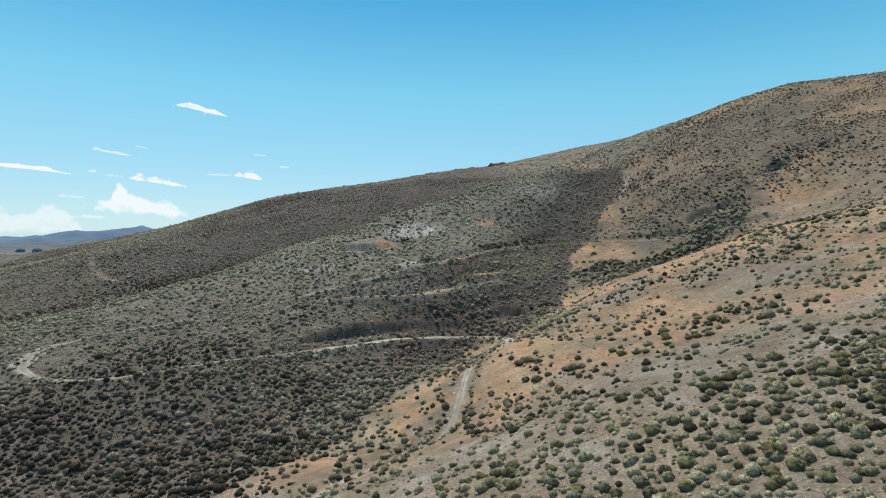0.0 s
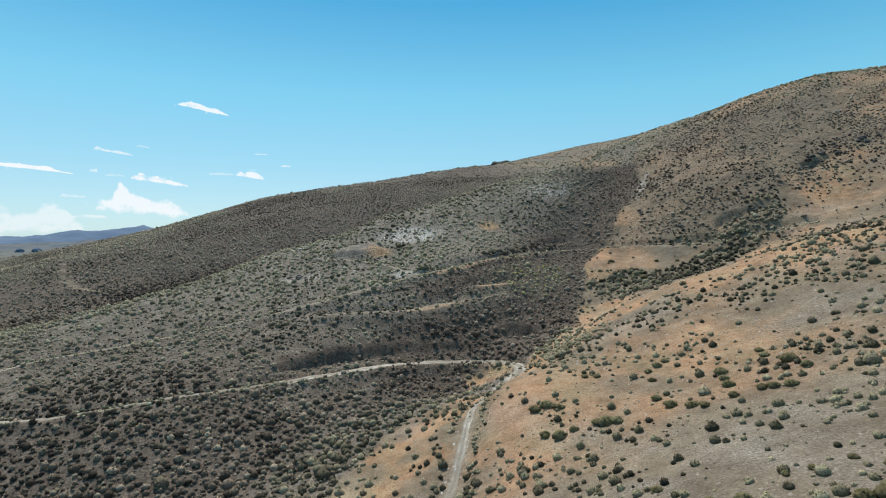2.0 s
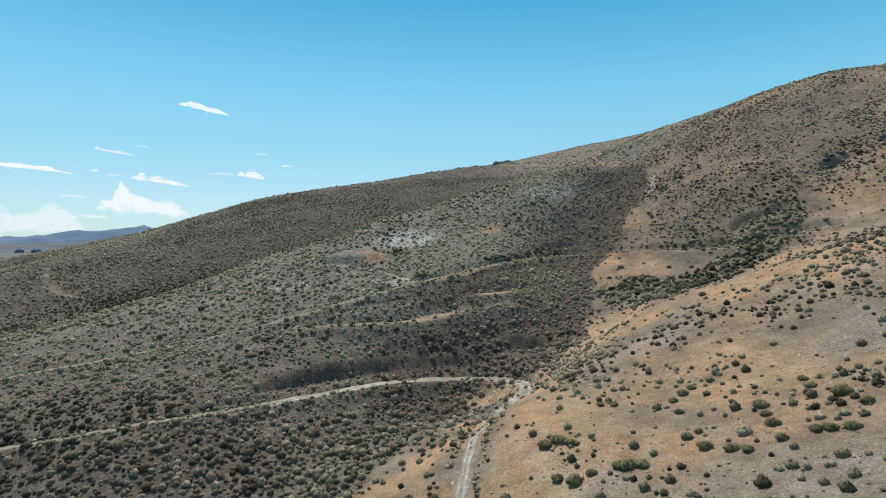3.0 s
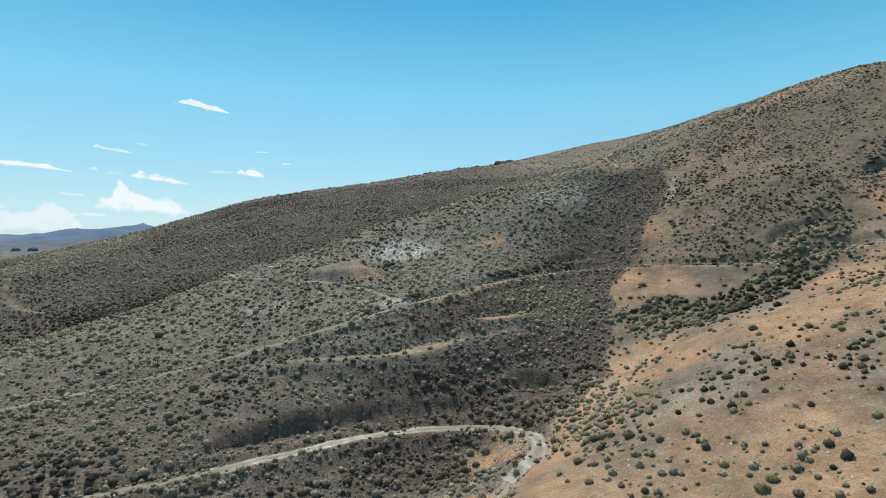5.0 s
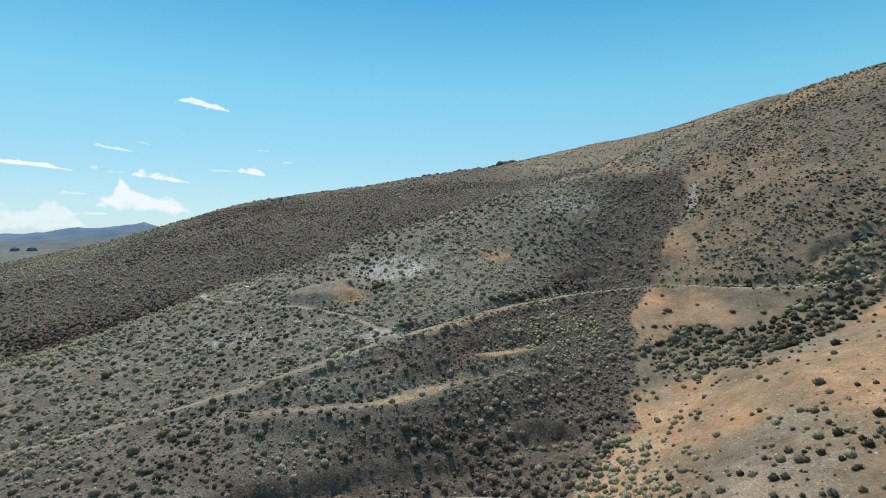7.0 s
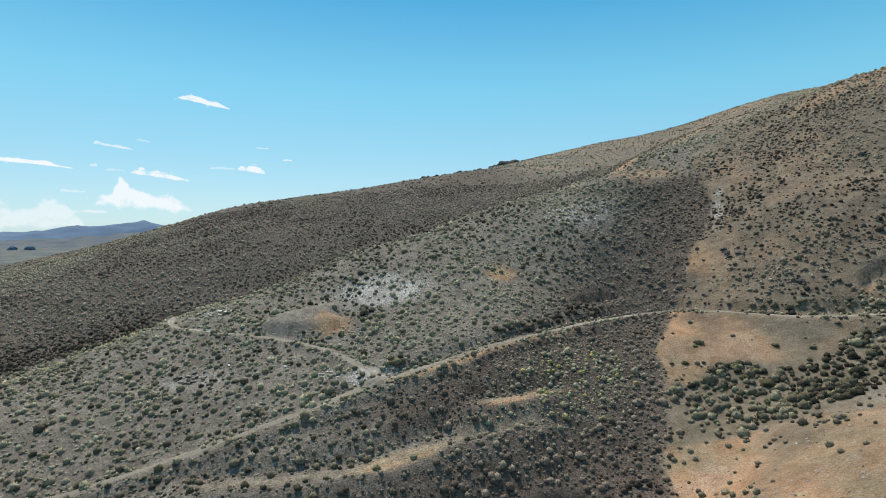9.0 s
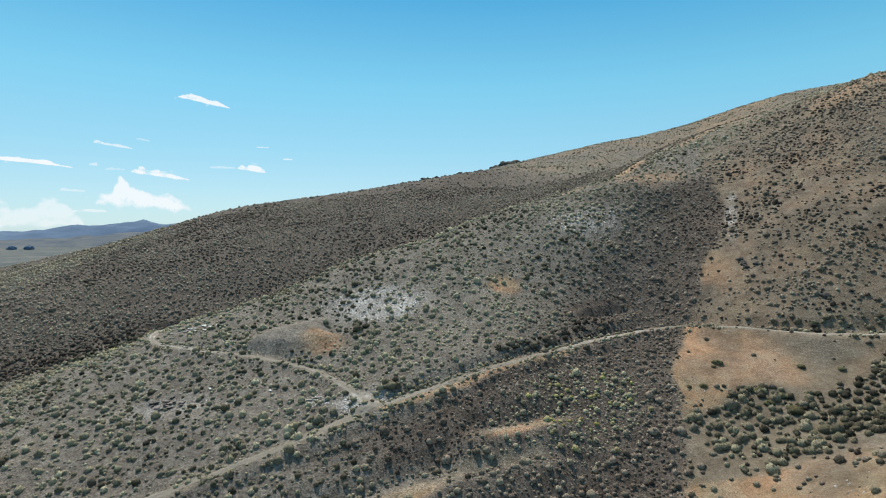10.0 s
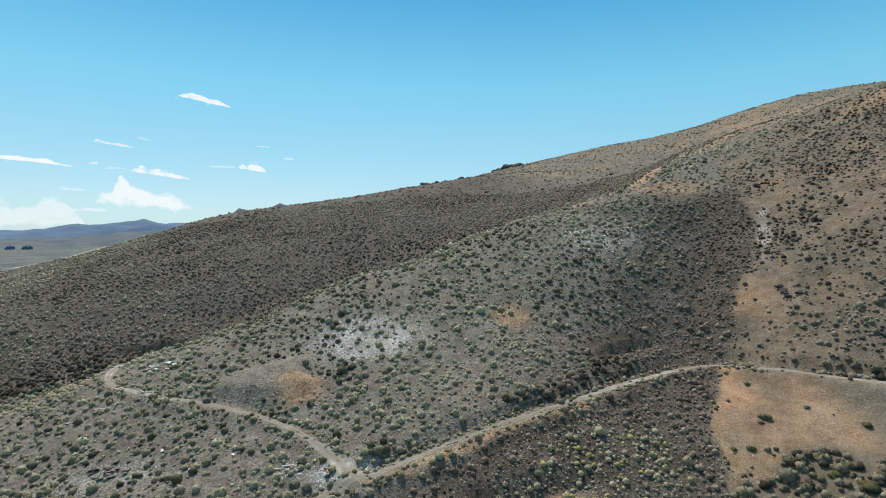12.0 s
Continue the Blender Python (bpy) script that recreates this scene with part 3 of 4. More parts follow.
straw, pale, bare, brush, east, deep, brown, hazy_plain = cover(gx, gy)
tagged(new("ground", sheet_mesh("ground", np.c_[gx, gy, gz], quads, GROUND_MAT, True, straw=straw, pale=pale, bare=bare, east=east, brown=brown, hazy_plain=hazy_plain)),
                "dry brown hillside with straw grass and stony soil", "ground", kind="structure")


def surface(x, y):
    """Height of the sheet as built, between its points."""
    i, j = np.clip(np.searchsorted(GX, x) - 1, 0, nx - 2), np.clip(np.searchsorted(GY, y) - 1, 0, ny - 2)
    u, v = (x - GX[i]) / (GX[i + 1] - GX[i]), (y - GY[j]) / (GY[j + 1] - GY[j])
    z = gz.reshape(ny, nx)
    return (z[j, i] * (1 - u) + z[j, i + 1] * u) * (1 - v) + (z[j + 1, i] * (1 - u) + z[j + 1, i + 1] * u) * v


# ---------------------------------------------------------------- tracks
def track_material():
    m, n, l, b = mat("track dirt", 0.95, 0.1)
    mid, grit = tex(n, l, 0.5, 5, 0.65), tex(n, l, 6.0, 4, 0.75)
    c = ramp(n, l, mid, [(0.3, (0.27, 0.232, 0.185)), (0.5, (0.36, 0.325, 0.275)), (0.72, (0.64, 0.615, 0.57))])
    c = mixc(n, l, attr(n, "rut"), rgb(0.215, 0.188, 0.152), c)
    g = ramp(n, l, grit, [(0.35, (0.7, 0.7, 0.7)), (0.6, (1.1, 1.1, 1.1))])
    l.new(mixc(n, l, 0.9, c, g, "MULTIPLY"), b.inputs["Base Color"])
    bump(n, l, b, grit, 0.6, 0.08)
    return m


TRACK_MAT = track_material()


def ribbon(name, line, half, label, seed, wear=((0, 0.8), (1, 0.8)), bulges=()):
    """A worn strip of dirt on the ground along a line, with ragged edges and two wheel ruts; bulges: (x, y, reach, factor) where it widens."""
    p = dense(line, 0.45 if half < 3 else 6.0)
    t = np.gradient(p, axis=0)
    t /= np.hypot(t[:, 0], t[:, 1])[:, None]
    side = np.c_[-t[:, 1], t[:, 0]]
    n, cols = len(p), 9
    u = np.linspace(-1, 1, cols)
    wl = half * (0.45 + 1.05 * fnoise(p[:, 0], p[:, 1], 2.2, 3, seed))
    wr = half * (0.45 + 1.05 * fnoise(p[:, 0], p[:, 1], 2.2, 3, seed + 7))
    for bx, by, far, factor in bulges:
        grow = 1 + (factor - 1) * np.exp(-((p[:, 0] - bx) ** 2 + (p[:, 1] - by) ** 2) / far ** 2)
        wl, wr = wl * grow, wr * grow
    w = np.where(u[None, :] < 0, wl[:, None], wr[:, None])
    x = p[:, 0, None] + side[:, 0, None] * u * w
    y = p[:, 1, None] + side[:, 1, None] * u * w
    rut = np.exp(-((np.abs(u) - 0.5) / 0.22) ** 2)[None, :] * np.ones((n, 1))
    z = surface(x.ravel(), y.ravel()).reshape(x.shape) + (0.055 if half < 3 else 0.8) - 0.02 * rut - 0.09 * (np.abs(u) > 0.98)
    worn = smooth(0.3, 0.62, fnoise(x.ravel(), y.ravel(), 13, 2, seed + 3)).reshape(x.shape)
    rut = np.clip((rut + 0.5 * fnoise(x.ravel(), y.ravel(), 2.2, 2, seed + 4).reshape(x.shape)) * (0.25 + 0.85 * worn) * np.interp(np.linspace(0, 1, n), [w[0] for w in wear], [w[1] for w in wear])[:, None], 0, 1)
    i = np.arange(n * cols).reshape(n, cols)
    q = np.stack([i[:-1, :-1], i[1:, :-1], i[1:, 1:], i[:-1, 1:]], -1).reshape(-1, 4)
    q = q[:, ::-1]
    return tagged(new(name, sheet_mesh(name, np.c_[x.ravel(), y.ravel(), z.ravel()], q, TRACK_MAT, True, rut=rut.ravel())), label, "dirt road", kind="structure")


ribbon("road", TRACK[:28], 0.58, "pale dirt jeep track cut along the hillside", 3,
       ((0, 0.5), (0.14, 0.7), (0.26, 0.8), (0.38, 0.4), (0.5, 0.2), (0.59, 0.35), (0.68, 0.7), (0.8, 0.6), (0.9, 0.7), (1, 1.0)), ((-77, 106, 6, 5.0), (-9, 143, 3.5, 1.7), (-40, 96, 8, 0.7)))
ribbon("road", TRACK[27:], 1.15, "white gravelly bend of the jeep track in the valley", 4, ((0, 1.0), (0.3, 1.5), (1, 1.6)), ((10, 116, 5, 1.25),))
ribbon("road", SPUR_TRACK, 0.6, "faint dirt track climbing to the spur", 5, ((0, 1.3), (0.5, 1.0), (1, 0.6)), ((-8, 147, 4, 2.6),))
ribbon("road", [(-520, 560), (-592, 757), (-668, 943), (-802, 1292), (-1200, 2054), (-1660, 3030)], 9.0, "pale gravel road across the plain", 9, ((0, 1.3), (1, 1.3)))
ribbon("road", WASH, 0.62, "stony dry wash at the foot of the slope", 8, ((0, 1.2), (1, 1.0)))

# ---------------------------------------------------------------- brush
def brush_shape(rng, tufts, seg=7, thin=1.0, rings=((0.0, 0.72), (0.26, 1.0), (0.58, 0.9), (0.84, 0.56)), reach=0.16):
    """A round bush of radius 1 with a lumpy outline, tucked in at the foot, and sprigs that stick out of it. Points and triangles."""
    pts, tri = [], []
    lean = 0.14 * rng.randn(2)
    for k, (h, r) in enumerate(rings):
        for a in np.linspace(0, 2 * math.pi, seg, endpoint=False) + 0.45 * k:
            q = r * (0.82 + 0.32 * rng.rand())
            pts.append((q * math.cos(a) + lean[0] * h, q * math.sin(a) + lean[1] * h, h - 0.12 + 0.16 * (rng.rand() - 0.5) * (k > 0)))
    pts.append((lean[0], lean[1], 0.86 + 0.1 * rng.rand()))
    top = len(pts) - 1
    for k in range(len(rings) - 1):
        for i in range(seg):
            a, b, c, d = k * seg + i, k * seg + (i + 1) % seg, (k + 1) * seg + i, (k + 1) * seg + (i + 1) % seg
            tri += [(a, b, c), (b, d, c)]
    for i in range(seg):
        tri.append(((len(rings) - 1) * seg + i, (len(rings) - 1) * seg + (i + 1) % seg, top))
    for k in range(tufts):
        a, el = 2 * math.pi * (k * 0.618 + 0.15 * rng.rand()), 0.1 + 1.4 * rng.rand()
        d = Vector((math.cos(a) * math.cos(el), math.sin(a) * math.cos(el), 0.9 * math.sin(el)))
        c = d * (0.72 + 0.12 * rng.rand())
        tip = d * (0.98 + reach * rng.rand()) + Vector((0.06 * rng.randn(), 0.06 * rng.randn(), 0.05 + 0.06 * rng.rand()))
        s = d.cross(Vector((0.3, 0.2, 1))).normalized() * thin * (0.17 + 0.08 * rng.rand())
        v = d.cross(s).normalized() * thin * (0.17 + 0.08 * rng.rand())
        o = len(pts)
        pts += [tuple(c + s), tuple(c - 0.5 * s + v), tuple(c - 0.5 * s - v), tuple(tip)]
        tri += [(o, o + 1, o + 3), (o + 1, o + 2, o + 3), (o + 2, o, o + 3)]
    return np.array(pts), np.array(tri)


def scatter(rng, x0, x1, y0, y1, most, share=lambda e, w, d: 1.0, loose=0.85):
    """Places about evenly apart, with the density that the cover asks for times the share for its ground."""
    step = 1 / math.sqrt(most)
    x, y = np.meshgrid(np.arange(x0, x1, step), np.arange(y0, y1, step))
    x, y = x.ravel(), y.ravel()
    n = len(x)
    x, y = x + step * (0.5 + loose * (rng.rand(n) - 0.5)), y + step * (0.5 + loose * (rng.rand(n) - 0.5))
    s, p, b, dens, e, d, w, f = cover(x, y)
    keep = rng.rand(n) * most < dens * share(e, w, d)
    return x[keep], y[keep], e[keep], d[keep], w[keep]


def in_sight(x, y, wide=0.81):
    """Only the fan of ground that the flight looks over."""
    return (np.abs(x) < 14 + wide * np.maximum(y + 2, 0)) & (y > 18)


def plant(name, label, x, y, size, tall, tint, shapes, material, rng, category, dry=None):
    """All brush of one stretch as one mesh."""
    z = surface(x, y)
    dry = np.zeros(len(x)) if dry is None else dry
    pick, turn = rng.randint(len(shapes), size=len(x)), rng.uniform(0, 2 * math.pi, len(x))
    cos, tris, tints, dries, base = [], [], [], [], 0
    for k, (p, t) in enumerate(shapes):
        i = np.where(pick == k)[0]
        if not len(i):
            continue
        c, s = np.cos(turn[i])[:, None], np.sin(turn[i])[:, None]
        px = (p[None, :, 0] * c - p[None, :, 1] * s) * size[i, None]
        py = (p[None, :, 0] * s + p[None, :, 1] * c) * size[i, None]
        pz = p[None, :, 2] * (size * tall)[i, None]
        cos.append(np.stack([x[i, None] + px, y[i, None] + py, z[i, None] + pz], -1).reshape(-1, 3))
        tris.append((t[None] + (np.arange(len(i)) * len(p))[:, None, None]).reshape(-1, 3) + base)
        tints.append(np.repeat(tint[i], len(p)))
        dries.append(np.repeat(dry[i], len(p)))
        base += len(i) * len(p)
    me = sheet_mesh(name, np.concatenate(cos), np.concatenate(tris), material, False, tint=np.concatenate(tints), dry=np.concatenate(dries))
    return tagged(new(name, me), label, category, kind="stuff")


rng = np.random.RandomState(11)
DOME = ((0.0, 0.70), (0.34, 0.92), (0.70, 0.66))
RICH = [brush_shape(rng, 16, 6, 0.85, DOME) for _ in range(10)]
FULL = [brush_shape(rng, 11, 6, 0.95, DOME) for _ in range(10)]
PLAIN = [brush_shape(rng, 8, 5, 1.1, DOME) for _ in range(10)]
FAR = [brush_shape(rng, 1, 5, 1.2, ((0.0, 0.80), (0.5, 0.88))) for _ in range(10)]
SPECK = [brush_shape(rng, 0, 4, 1.2, ((0.0, 0.85), (0.5, 0.9))) for _ in range(6)]
TUFT = [brush_shape(rng, 2, 4, 1.2, ((0.0, 0.85), (0.5, 0.9))) for _ in range(6)]


def sizes(e, d, w, n):
    """Radius of a bush: large in the gullies, smaller on the brown flanks."""
    s = 0.24 + 0.34 * rng.rand(n) ** 1.7 + 0.40 * (rng.rand(n) < 0.07) * rng.rand(n)
    return s * np.where(e > 0.4, 0.98, 1.0) * (1 + np.where(e > 0.4, 0.55, 0.38) * d) * (1 - 0.16 * w)


def yellowish(x, y):
    """Where rabbitbrush and yellow grass grow between the sage."""
    k = np.maximum(blob(x, y, 19, 147, 12, 6, 30), 0.35 * blob(x, y, -57, 172, 12, 6, 40))
    return np.maximum(k, np.maximum(0.8 * blob(x, y, -23, 164.5, 5, 2, -15), 0.5 * blob(x, y, -30, 131, 9, 3, 25)))


def tints(x, y, e, d, w, n):
    """Tone of each plant from dark to pale, yellow at the far end."""
    k = yellowish(x, y)
    t = 0.52 + 0.85 * (fnoise(x, y, 14, 3, 91) - 0.5) + 0.18 * rng.randn(n) - np.where(e > 0.4, 0.13, 0.18) * d - 0.09 * (e > 0.4) - 0.08 * smooth(60, 44, y) - 0.25 * blob(x, y, -24, 66, 18, 12, 20) + 0.75 * smooth(185, 205, y) * (fnoise(0.22 * x, y - 0.35 * x, 6, 3, 87) - 0.5) - 0.14 * (e < 0.4) * smooth(108, 92, y) - 0.08 * w * smooth(205, 195, y) - 0.14 * d * (e < 0.4) * smooth(150, 160, y) + 0.48 * k * rng.rand(n) ** 0.9
    return np.clip(t, 0, np.where((e > 0.4) & (y < 153), 0.56, 0.86 + 0.14 * (k > 0.3)))


def dryness(x, y, w, n):
    w = w * (1 - yellowish(x, y))
    return np.clip(w * (0.35 + 0.5 * fnoise(x, y, 9, 3, 96) + 0.8 * fnoise(x, y, 30, 2, 97)) - 0.35 * smooth(-85, -140, x) + 0.16 * rng.randn(n) + 0.10, 0, 1)


NEAR_FIELD = (-14, 46, 20, 54)      # the stretch that the flight passes lowest over
bushy = lambda e, w, d: np.where(e > 0.5, 0.85 - 0.12 * d, (0.46 - 0.10 * w) * (1 + 0.45 * d))
hilly = lambda e, w, d: np.where(e > 0.5, 0.75, 0.58) * (1 + 0.6 * d)
tufty = lambda e, w, d: np.where(e > 0.5, 0.9, 0.75 + 0.85 * w)
for name, box, most, shapes, label in (
        ("sagebrush", (-100, 80, 20, 104), 1.25, FULL, "grey-green sagebrush scattered over the near slopes"),
        ("sagebrush", (-120, 130, 104, 150), 1.25, FULL, "grey-green sagebrush on the valley side"),
        ("sagebrush", (-150, 150, 150, 200), 1.25, PLAIN, "grey-green sagebrush on the spur and hillside"),
        ("sagebrush", (-210, 200, 200, 300), 1.1, FAR, "dark sagebrush on the back hill"),
        ("sagebrush", (-330, 330, 300, 500), 0.26, SPECK, "dark sagebrush on the far ridges")):
    x, y, e, d, w = scatter(rng, box[0], box[1], box[2], box[3], most, hilly if box[2] >= 200 else bushy, 1.25)
    ok = in_sight(x, y) & (rng.rand(len(x)) < (0.5 if box[2] >= 300 else 1.0)) & ~((x > NEAR_FIELD[0]) & (x < NEAR_FIELD[1]) & (y > NEAR_FIELD[2]) & (y < NEAR_FIELD[3]) & (e > 0.5))
    x, y, e, d, w = x[ok], y[ok], e[ok], d[ok], w[ok]
    n = len(x)
    size = sizes(e, d, w, n) * (1.2 if box[2] >= 300 else 1.0)
    tall, tint, dry = 1.0 + 0.4 * rng.rand(n), tints(x, y, e, d, w, n), dryness(x, y, w * (1 - 0.85 * d * (e > 0.4)), n)
    grassy = (e > 0.5) & (box[2] < 100)
    for part_of, kinds, words in ((~grassy, shapes, label), (grassy, RICH, "olive sagebrush dotted over the grassy slope")):
        if part_of.any():
            plant(name, words, x[part_of], y[part_of], size[part_of], tall[part_of], tint[part_of], kinds, SAGE_MAT, rng, "shrubs", dry[part_of])


# ---------------------------------------------------------------- single bushes of the near slope
BARK_MAT, _n2, _l2, _b2 = mat("grey bark", 0.9, 0.1)
_l2.new(ramp(_n2, _l2, tex(_n2, _l2, 9.0), [(0.3, (0.07, 0.055, 0.042)), (0.7, (0.17, 0.14, 0.11))]), _b2.inputs["Base Color"])


def leaf_material(name, tones):
    """Leaves of single plants: one tone for a plant, lighter and darker sprigs."""
    m, n, l, b = mat(name, 0.85, 0.15)
    c = ramp(n, l, n.new("ShaderNodeObjectInfo").outputs["Random"], tones)
    isl = n.new("ShaderNodeNewGeometry").outputs["Random Per Island"]
    c = mixc(n, l, 1.0, c, ramp(n, l, isl, [(0.0, (0.82, 0.82, 0.80)), (0.6, (1, 1, 1)), (1.0, (1.18, 1.17, 1.10))]), "MULTIPLY")
    mottle = ramp(n, l, tex(n, l, 3.2, 4, 0.7), [(0.36, (0.62, 0.62, 0.60)), (0.5, (1, 1, 1)), (0.64, (1.28, 1.26, 1.22))])
    c = mixc(n, l, 1.0, c, mottle, "MULTIPLY")
    l.new(c, b.inputs["Base Color"])
    t = n.new("ShaderNodeBsdfTranslucent")
    l.new(c, t.inputs["Color"])
    s = n.new("ShaderNodeMixShader")
    s.inputs[0].default_value = 0.5
    l.new(b.outputs[0], s.inputs[1])
    l.new(t.outputs[0], s.inputs[2])
    l.new(s.outputs[0], n["Material Output"].inputs["Surface"])
    return m


LEAF_MAT = leaf_material("leaves", [(0.0, (0.165, 0.142, 0.082)), (0.35, (0.215, 0.196, 0.105)), (0.7, (0.240, 0.226, 0.128)), (1.0, (0.275, 0.262, 0.148))])


def part(name, me, parent, label=""):
    ob = new(name, me)
    ob.parent = parent
    if label:
        ob["label"] = label
    return ob


def crown_mesh(rs, lobes, sprigs):
    """A ragged crown of several rounded lobes, each covered with upright sprigs of small leaves."""
    pts, tri = [], []
    for k in range(lobes):
        a, far = 2 * math.pi * k / lobes + rs.rand(), 0.0 if k == 0 else 0.30 + 0.16 * rs.rand()
        c = Vector((far * math.cos(a), far * math.sin(a), 0.12 * rs.rand()))
        r = (0.72 if k == 0 else 0.55) * (0.85 + 0.3 * rs.rand())
        p, t = brush_shape(rs, 2 * sprigs, 6, 0.75, ((0.0, 0.72), (0.32, 0.92), (0.66, 0.70)), 0.1)
        o = len(pts)
        pts += [tuple(c + Vector(q) * r) for q in p]
        tri += [tuple(int(v) + o for v in f) for f in t]
    return sheet_mesh("crown", np.array(pts), np.array(tri), LEAF_MAT)


def stem_mesh(rs):
    """Bent woody stems that fork from the foot."""
    bm = bmesh.new()
    for k in range(6):
        a = 2 * math.pi * k / 6 + rs.rand()
        d = Vector((math.cos(a), math.sin(a), 0.9)).normalized()
        up = Vector((0, 0, 1))
        s = d.cross(up).normalized()
        t = d.cross(s)
        rows = []
        for j, f in enumerate((-0.15, 0.25, 0.55)):
            w = 0.055 * (1 - 0.3 * j)
            q = d * f + Vector((0.04 * rs.randn(), 0.04 * rs.randn(), 0))
            rows.append([bm.verts.new(q + (s * math.cos(b) + t * math.sin(b)) * w) for b in (0, 2.1, 4.2)])
        for r0, r1 in zip(rows, rows[1:]):
            for i in range(3):
                bm.faces.new((r0[i], r0[(i + 1) % 3], r1[(i + 1) % 3], r1[i]))
    me = bpy.data.meshes.new("stem")
    bm.to_mesh(me)
    bm.free()
    me.materials.append(BARK_MAT)
    return me


BUSH_KINDS = (("round grey-green sagebrush on dry sandy slope", 3, 22), ("spreading olive sagebrush with several lobes", 5, 18), ("small dark sagebrush tuft on stony soil", 2, 24),
              ("ragged brownish-green sagebrush with bare stems", 4, 20))
bushes = []
for k, (label, lobes, sprigs) in enumerate(BUSH_KINDS):
    rs = np.random.RandomState(40 + k)
    root = tagged(new("sagebrush"), label, "shrub", "bushes of the near slope")
    part("crown", crown_mesh(rs, lobes, sprigs), root)
    part("stem", stem_mesh(rs), root, "grey woody stems")
    bushes.append(root)
rs = np.random.RandomState(77)
x, y, e, d, w = scatter(rs, NEAR_FIELD[0], NEAR_FIELD[1], NEAR_FIELD[2], NEAR_FIELD[3], 1.1, lambda e, w, d: 0.9)
ok = in_sight(x, y) & (y > 22) & (e > 0.5)
x, y, e, w = x[ok], y[ok], e[ok], w[ok]
order = rs.permutation(len(x))
x, y, e, w = x[order], y[order], e[order], w[order]
more = slice(320, None)
n = len(x[more])
if n:
    plant("sagebrush", "olive sagebrush of the near slope between the larger bushes", x[more], y[more], 0.26 + 0.30 * rs.rand(n) ** 1.6, 0.9 + 0.3 * rs.rand(n), tints(x[more], y[more], e[more], np.zeros(n), w[more], n),
          [brush_shape(rs, 30, 6, 0.75, DOME, 0.12) for _ in range(8)], SAGE_MAT, rs, "shrubs")
x, y = x[:320], y[:320]
z = surface(x, y)
for k in range(len(x)):
    kind = int(rs.choice(4, p=(0.45, 0.15, 0.3, 0.1)))
    s = (0.36 + 0.40 * rs.rand() ** 1.8) * (1.2 if kind == 1 else 0.75 if kind == 2 else 1.0)
    m = Matrix.LocRotScale((x[k], y[k], z[k] - 0.03), Euler((0, 0, rs.uniform(0, 6.28))), None)
    if k < 4:
        bush, kind = bushes[k], k
        bush.matrix_basis = m
    else:
        bush = copy_thing(bushes[kind], m)
    bush.scale = (s, s, s * (0.85 + 0.3 * rs.rand()))

for box, most, small, large, label in (
        (NEAR_FIELD, 0.8, 0.12, 0.30, "low grey tufts of scrub between the bushes of the near slope"),
        ((-70, 30, 54, 105), 1.3, 0.10, 0.28, "low dry tufts between the sagebrush of the lower valley"),
        ((-90, 60, 105, 150), 2.2, 0.10, 0.28, "low dry tufts between the sagebrush of the valley side"),
        ((-100, 100, 150, 215), 2.0, 0.10, 0.28, "low dry tufts between the sagebrush of the spur"),
        ((2, 78, 54, 132), 0.8, 0.09, 0.26, "low dry tufts on the grassy slope")):
    x, y, e, d, w = scatter(rng, box[0], box[1], box[2], box[3], most, tufty, 1.0)
    grassy = e > 0.5
    ok = in_sight(x, y) & (grassy if box[0] > 0 or box[2] < 25 else ~grassy if box[2] < 150 else e < 2)
    x, y, e, d, w = x[ok], y[ok], e[ok], d[ok], w[ok]
    n = len(x)
    plant("low_scrub", label, x, y, small + (large - small) * rng.rand(n) ** 1.4, 0.75 + 0.5 * rng.rand(n), np.clip(tints(x, y, e, d, w, n) + 0.08 - 0.2 * w * (y < 200), 0, 0.9), TUFT, SAGE_MAT, rng, "shrubs", dryness(x, y, w, n))

# tufts that grow along the verges and between the ruts of the tracks
for line, half, most, label in ((TRACK[:28], 1.25, 2.2, "dry grass tufts along the verges of the jeep track"), (TRACK[27:], 2.1, 1.0, "grey tufts at the edges of the gravel bend"),
                                (SPUR_TRACK, 1.3, 2.0, "dry tufts along the track to the spur"), (WASH, 1.9, 2.4, "grey-green tufts along the dry wash")):
    p = dense(line, 0.5 / most)
    t = np.gradient(p, axis=0)
    t /= np.hypot(t[:, 0], t[:, 1])[:, None]
    off = half * np.sign(rng.randn(len(p))) * (0.75 + 0.45 * rng.rand(len(p))) * (rng.rand(len(p)) > 0.12)
    x, y = p[:, 0] - t[:, 1] * off + 0.2 * rng.randn(len(p)), p[:, 1] + t[:, 0] * off + 0.2 * rng.randn(len(p))
    keep = fnoise(x, y, 6, 3, 99) > 0.42
    x, y = x[keep], y[keep]
    n = len(x)
    plant("low_scrub", label, x, y, 0.14 + 0.30 * rng.rand(n) ** 1.6, 0.8 + 0.5 * rng.rand(n), np.clip(0.55 + 0.2 * rng.randn(n), 0, 0.9), PLAIN, SAGE_MAT, rng, "shrubs", 0.3 * rng.rand(n))

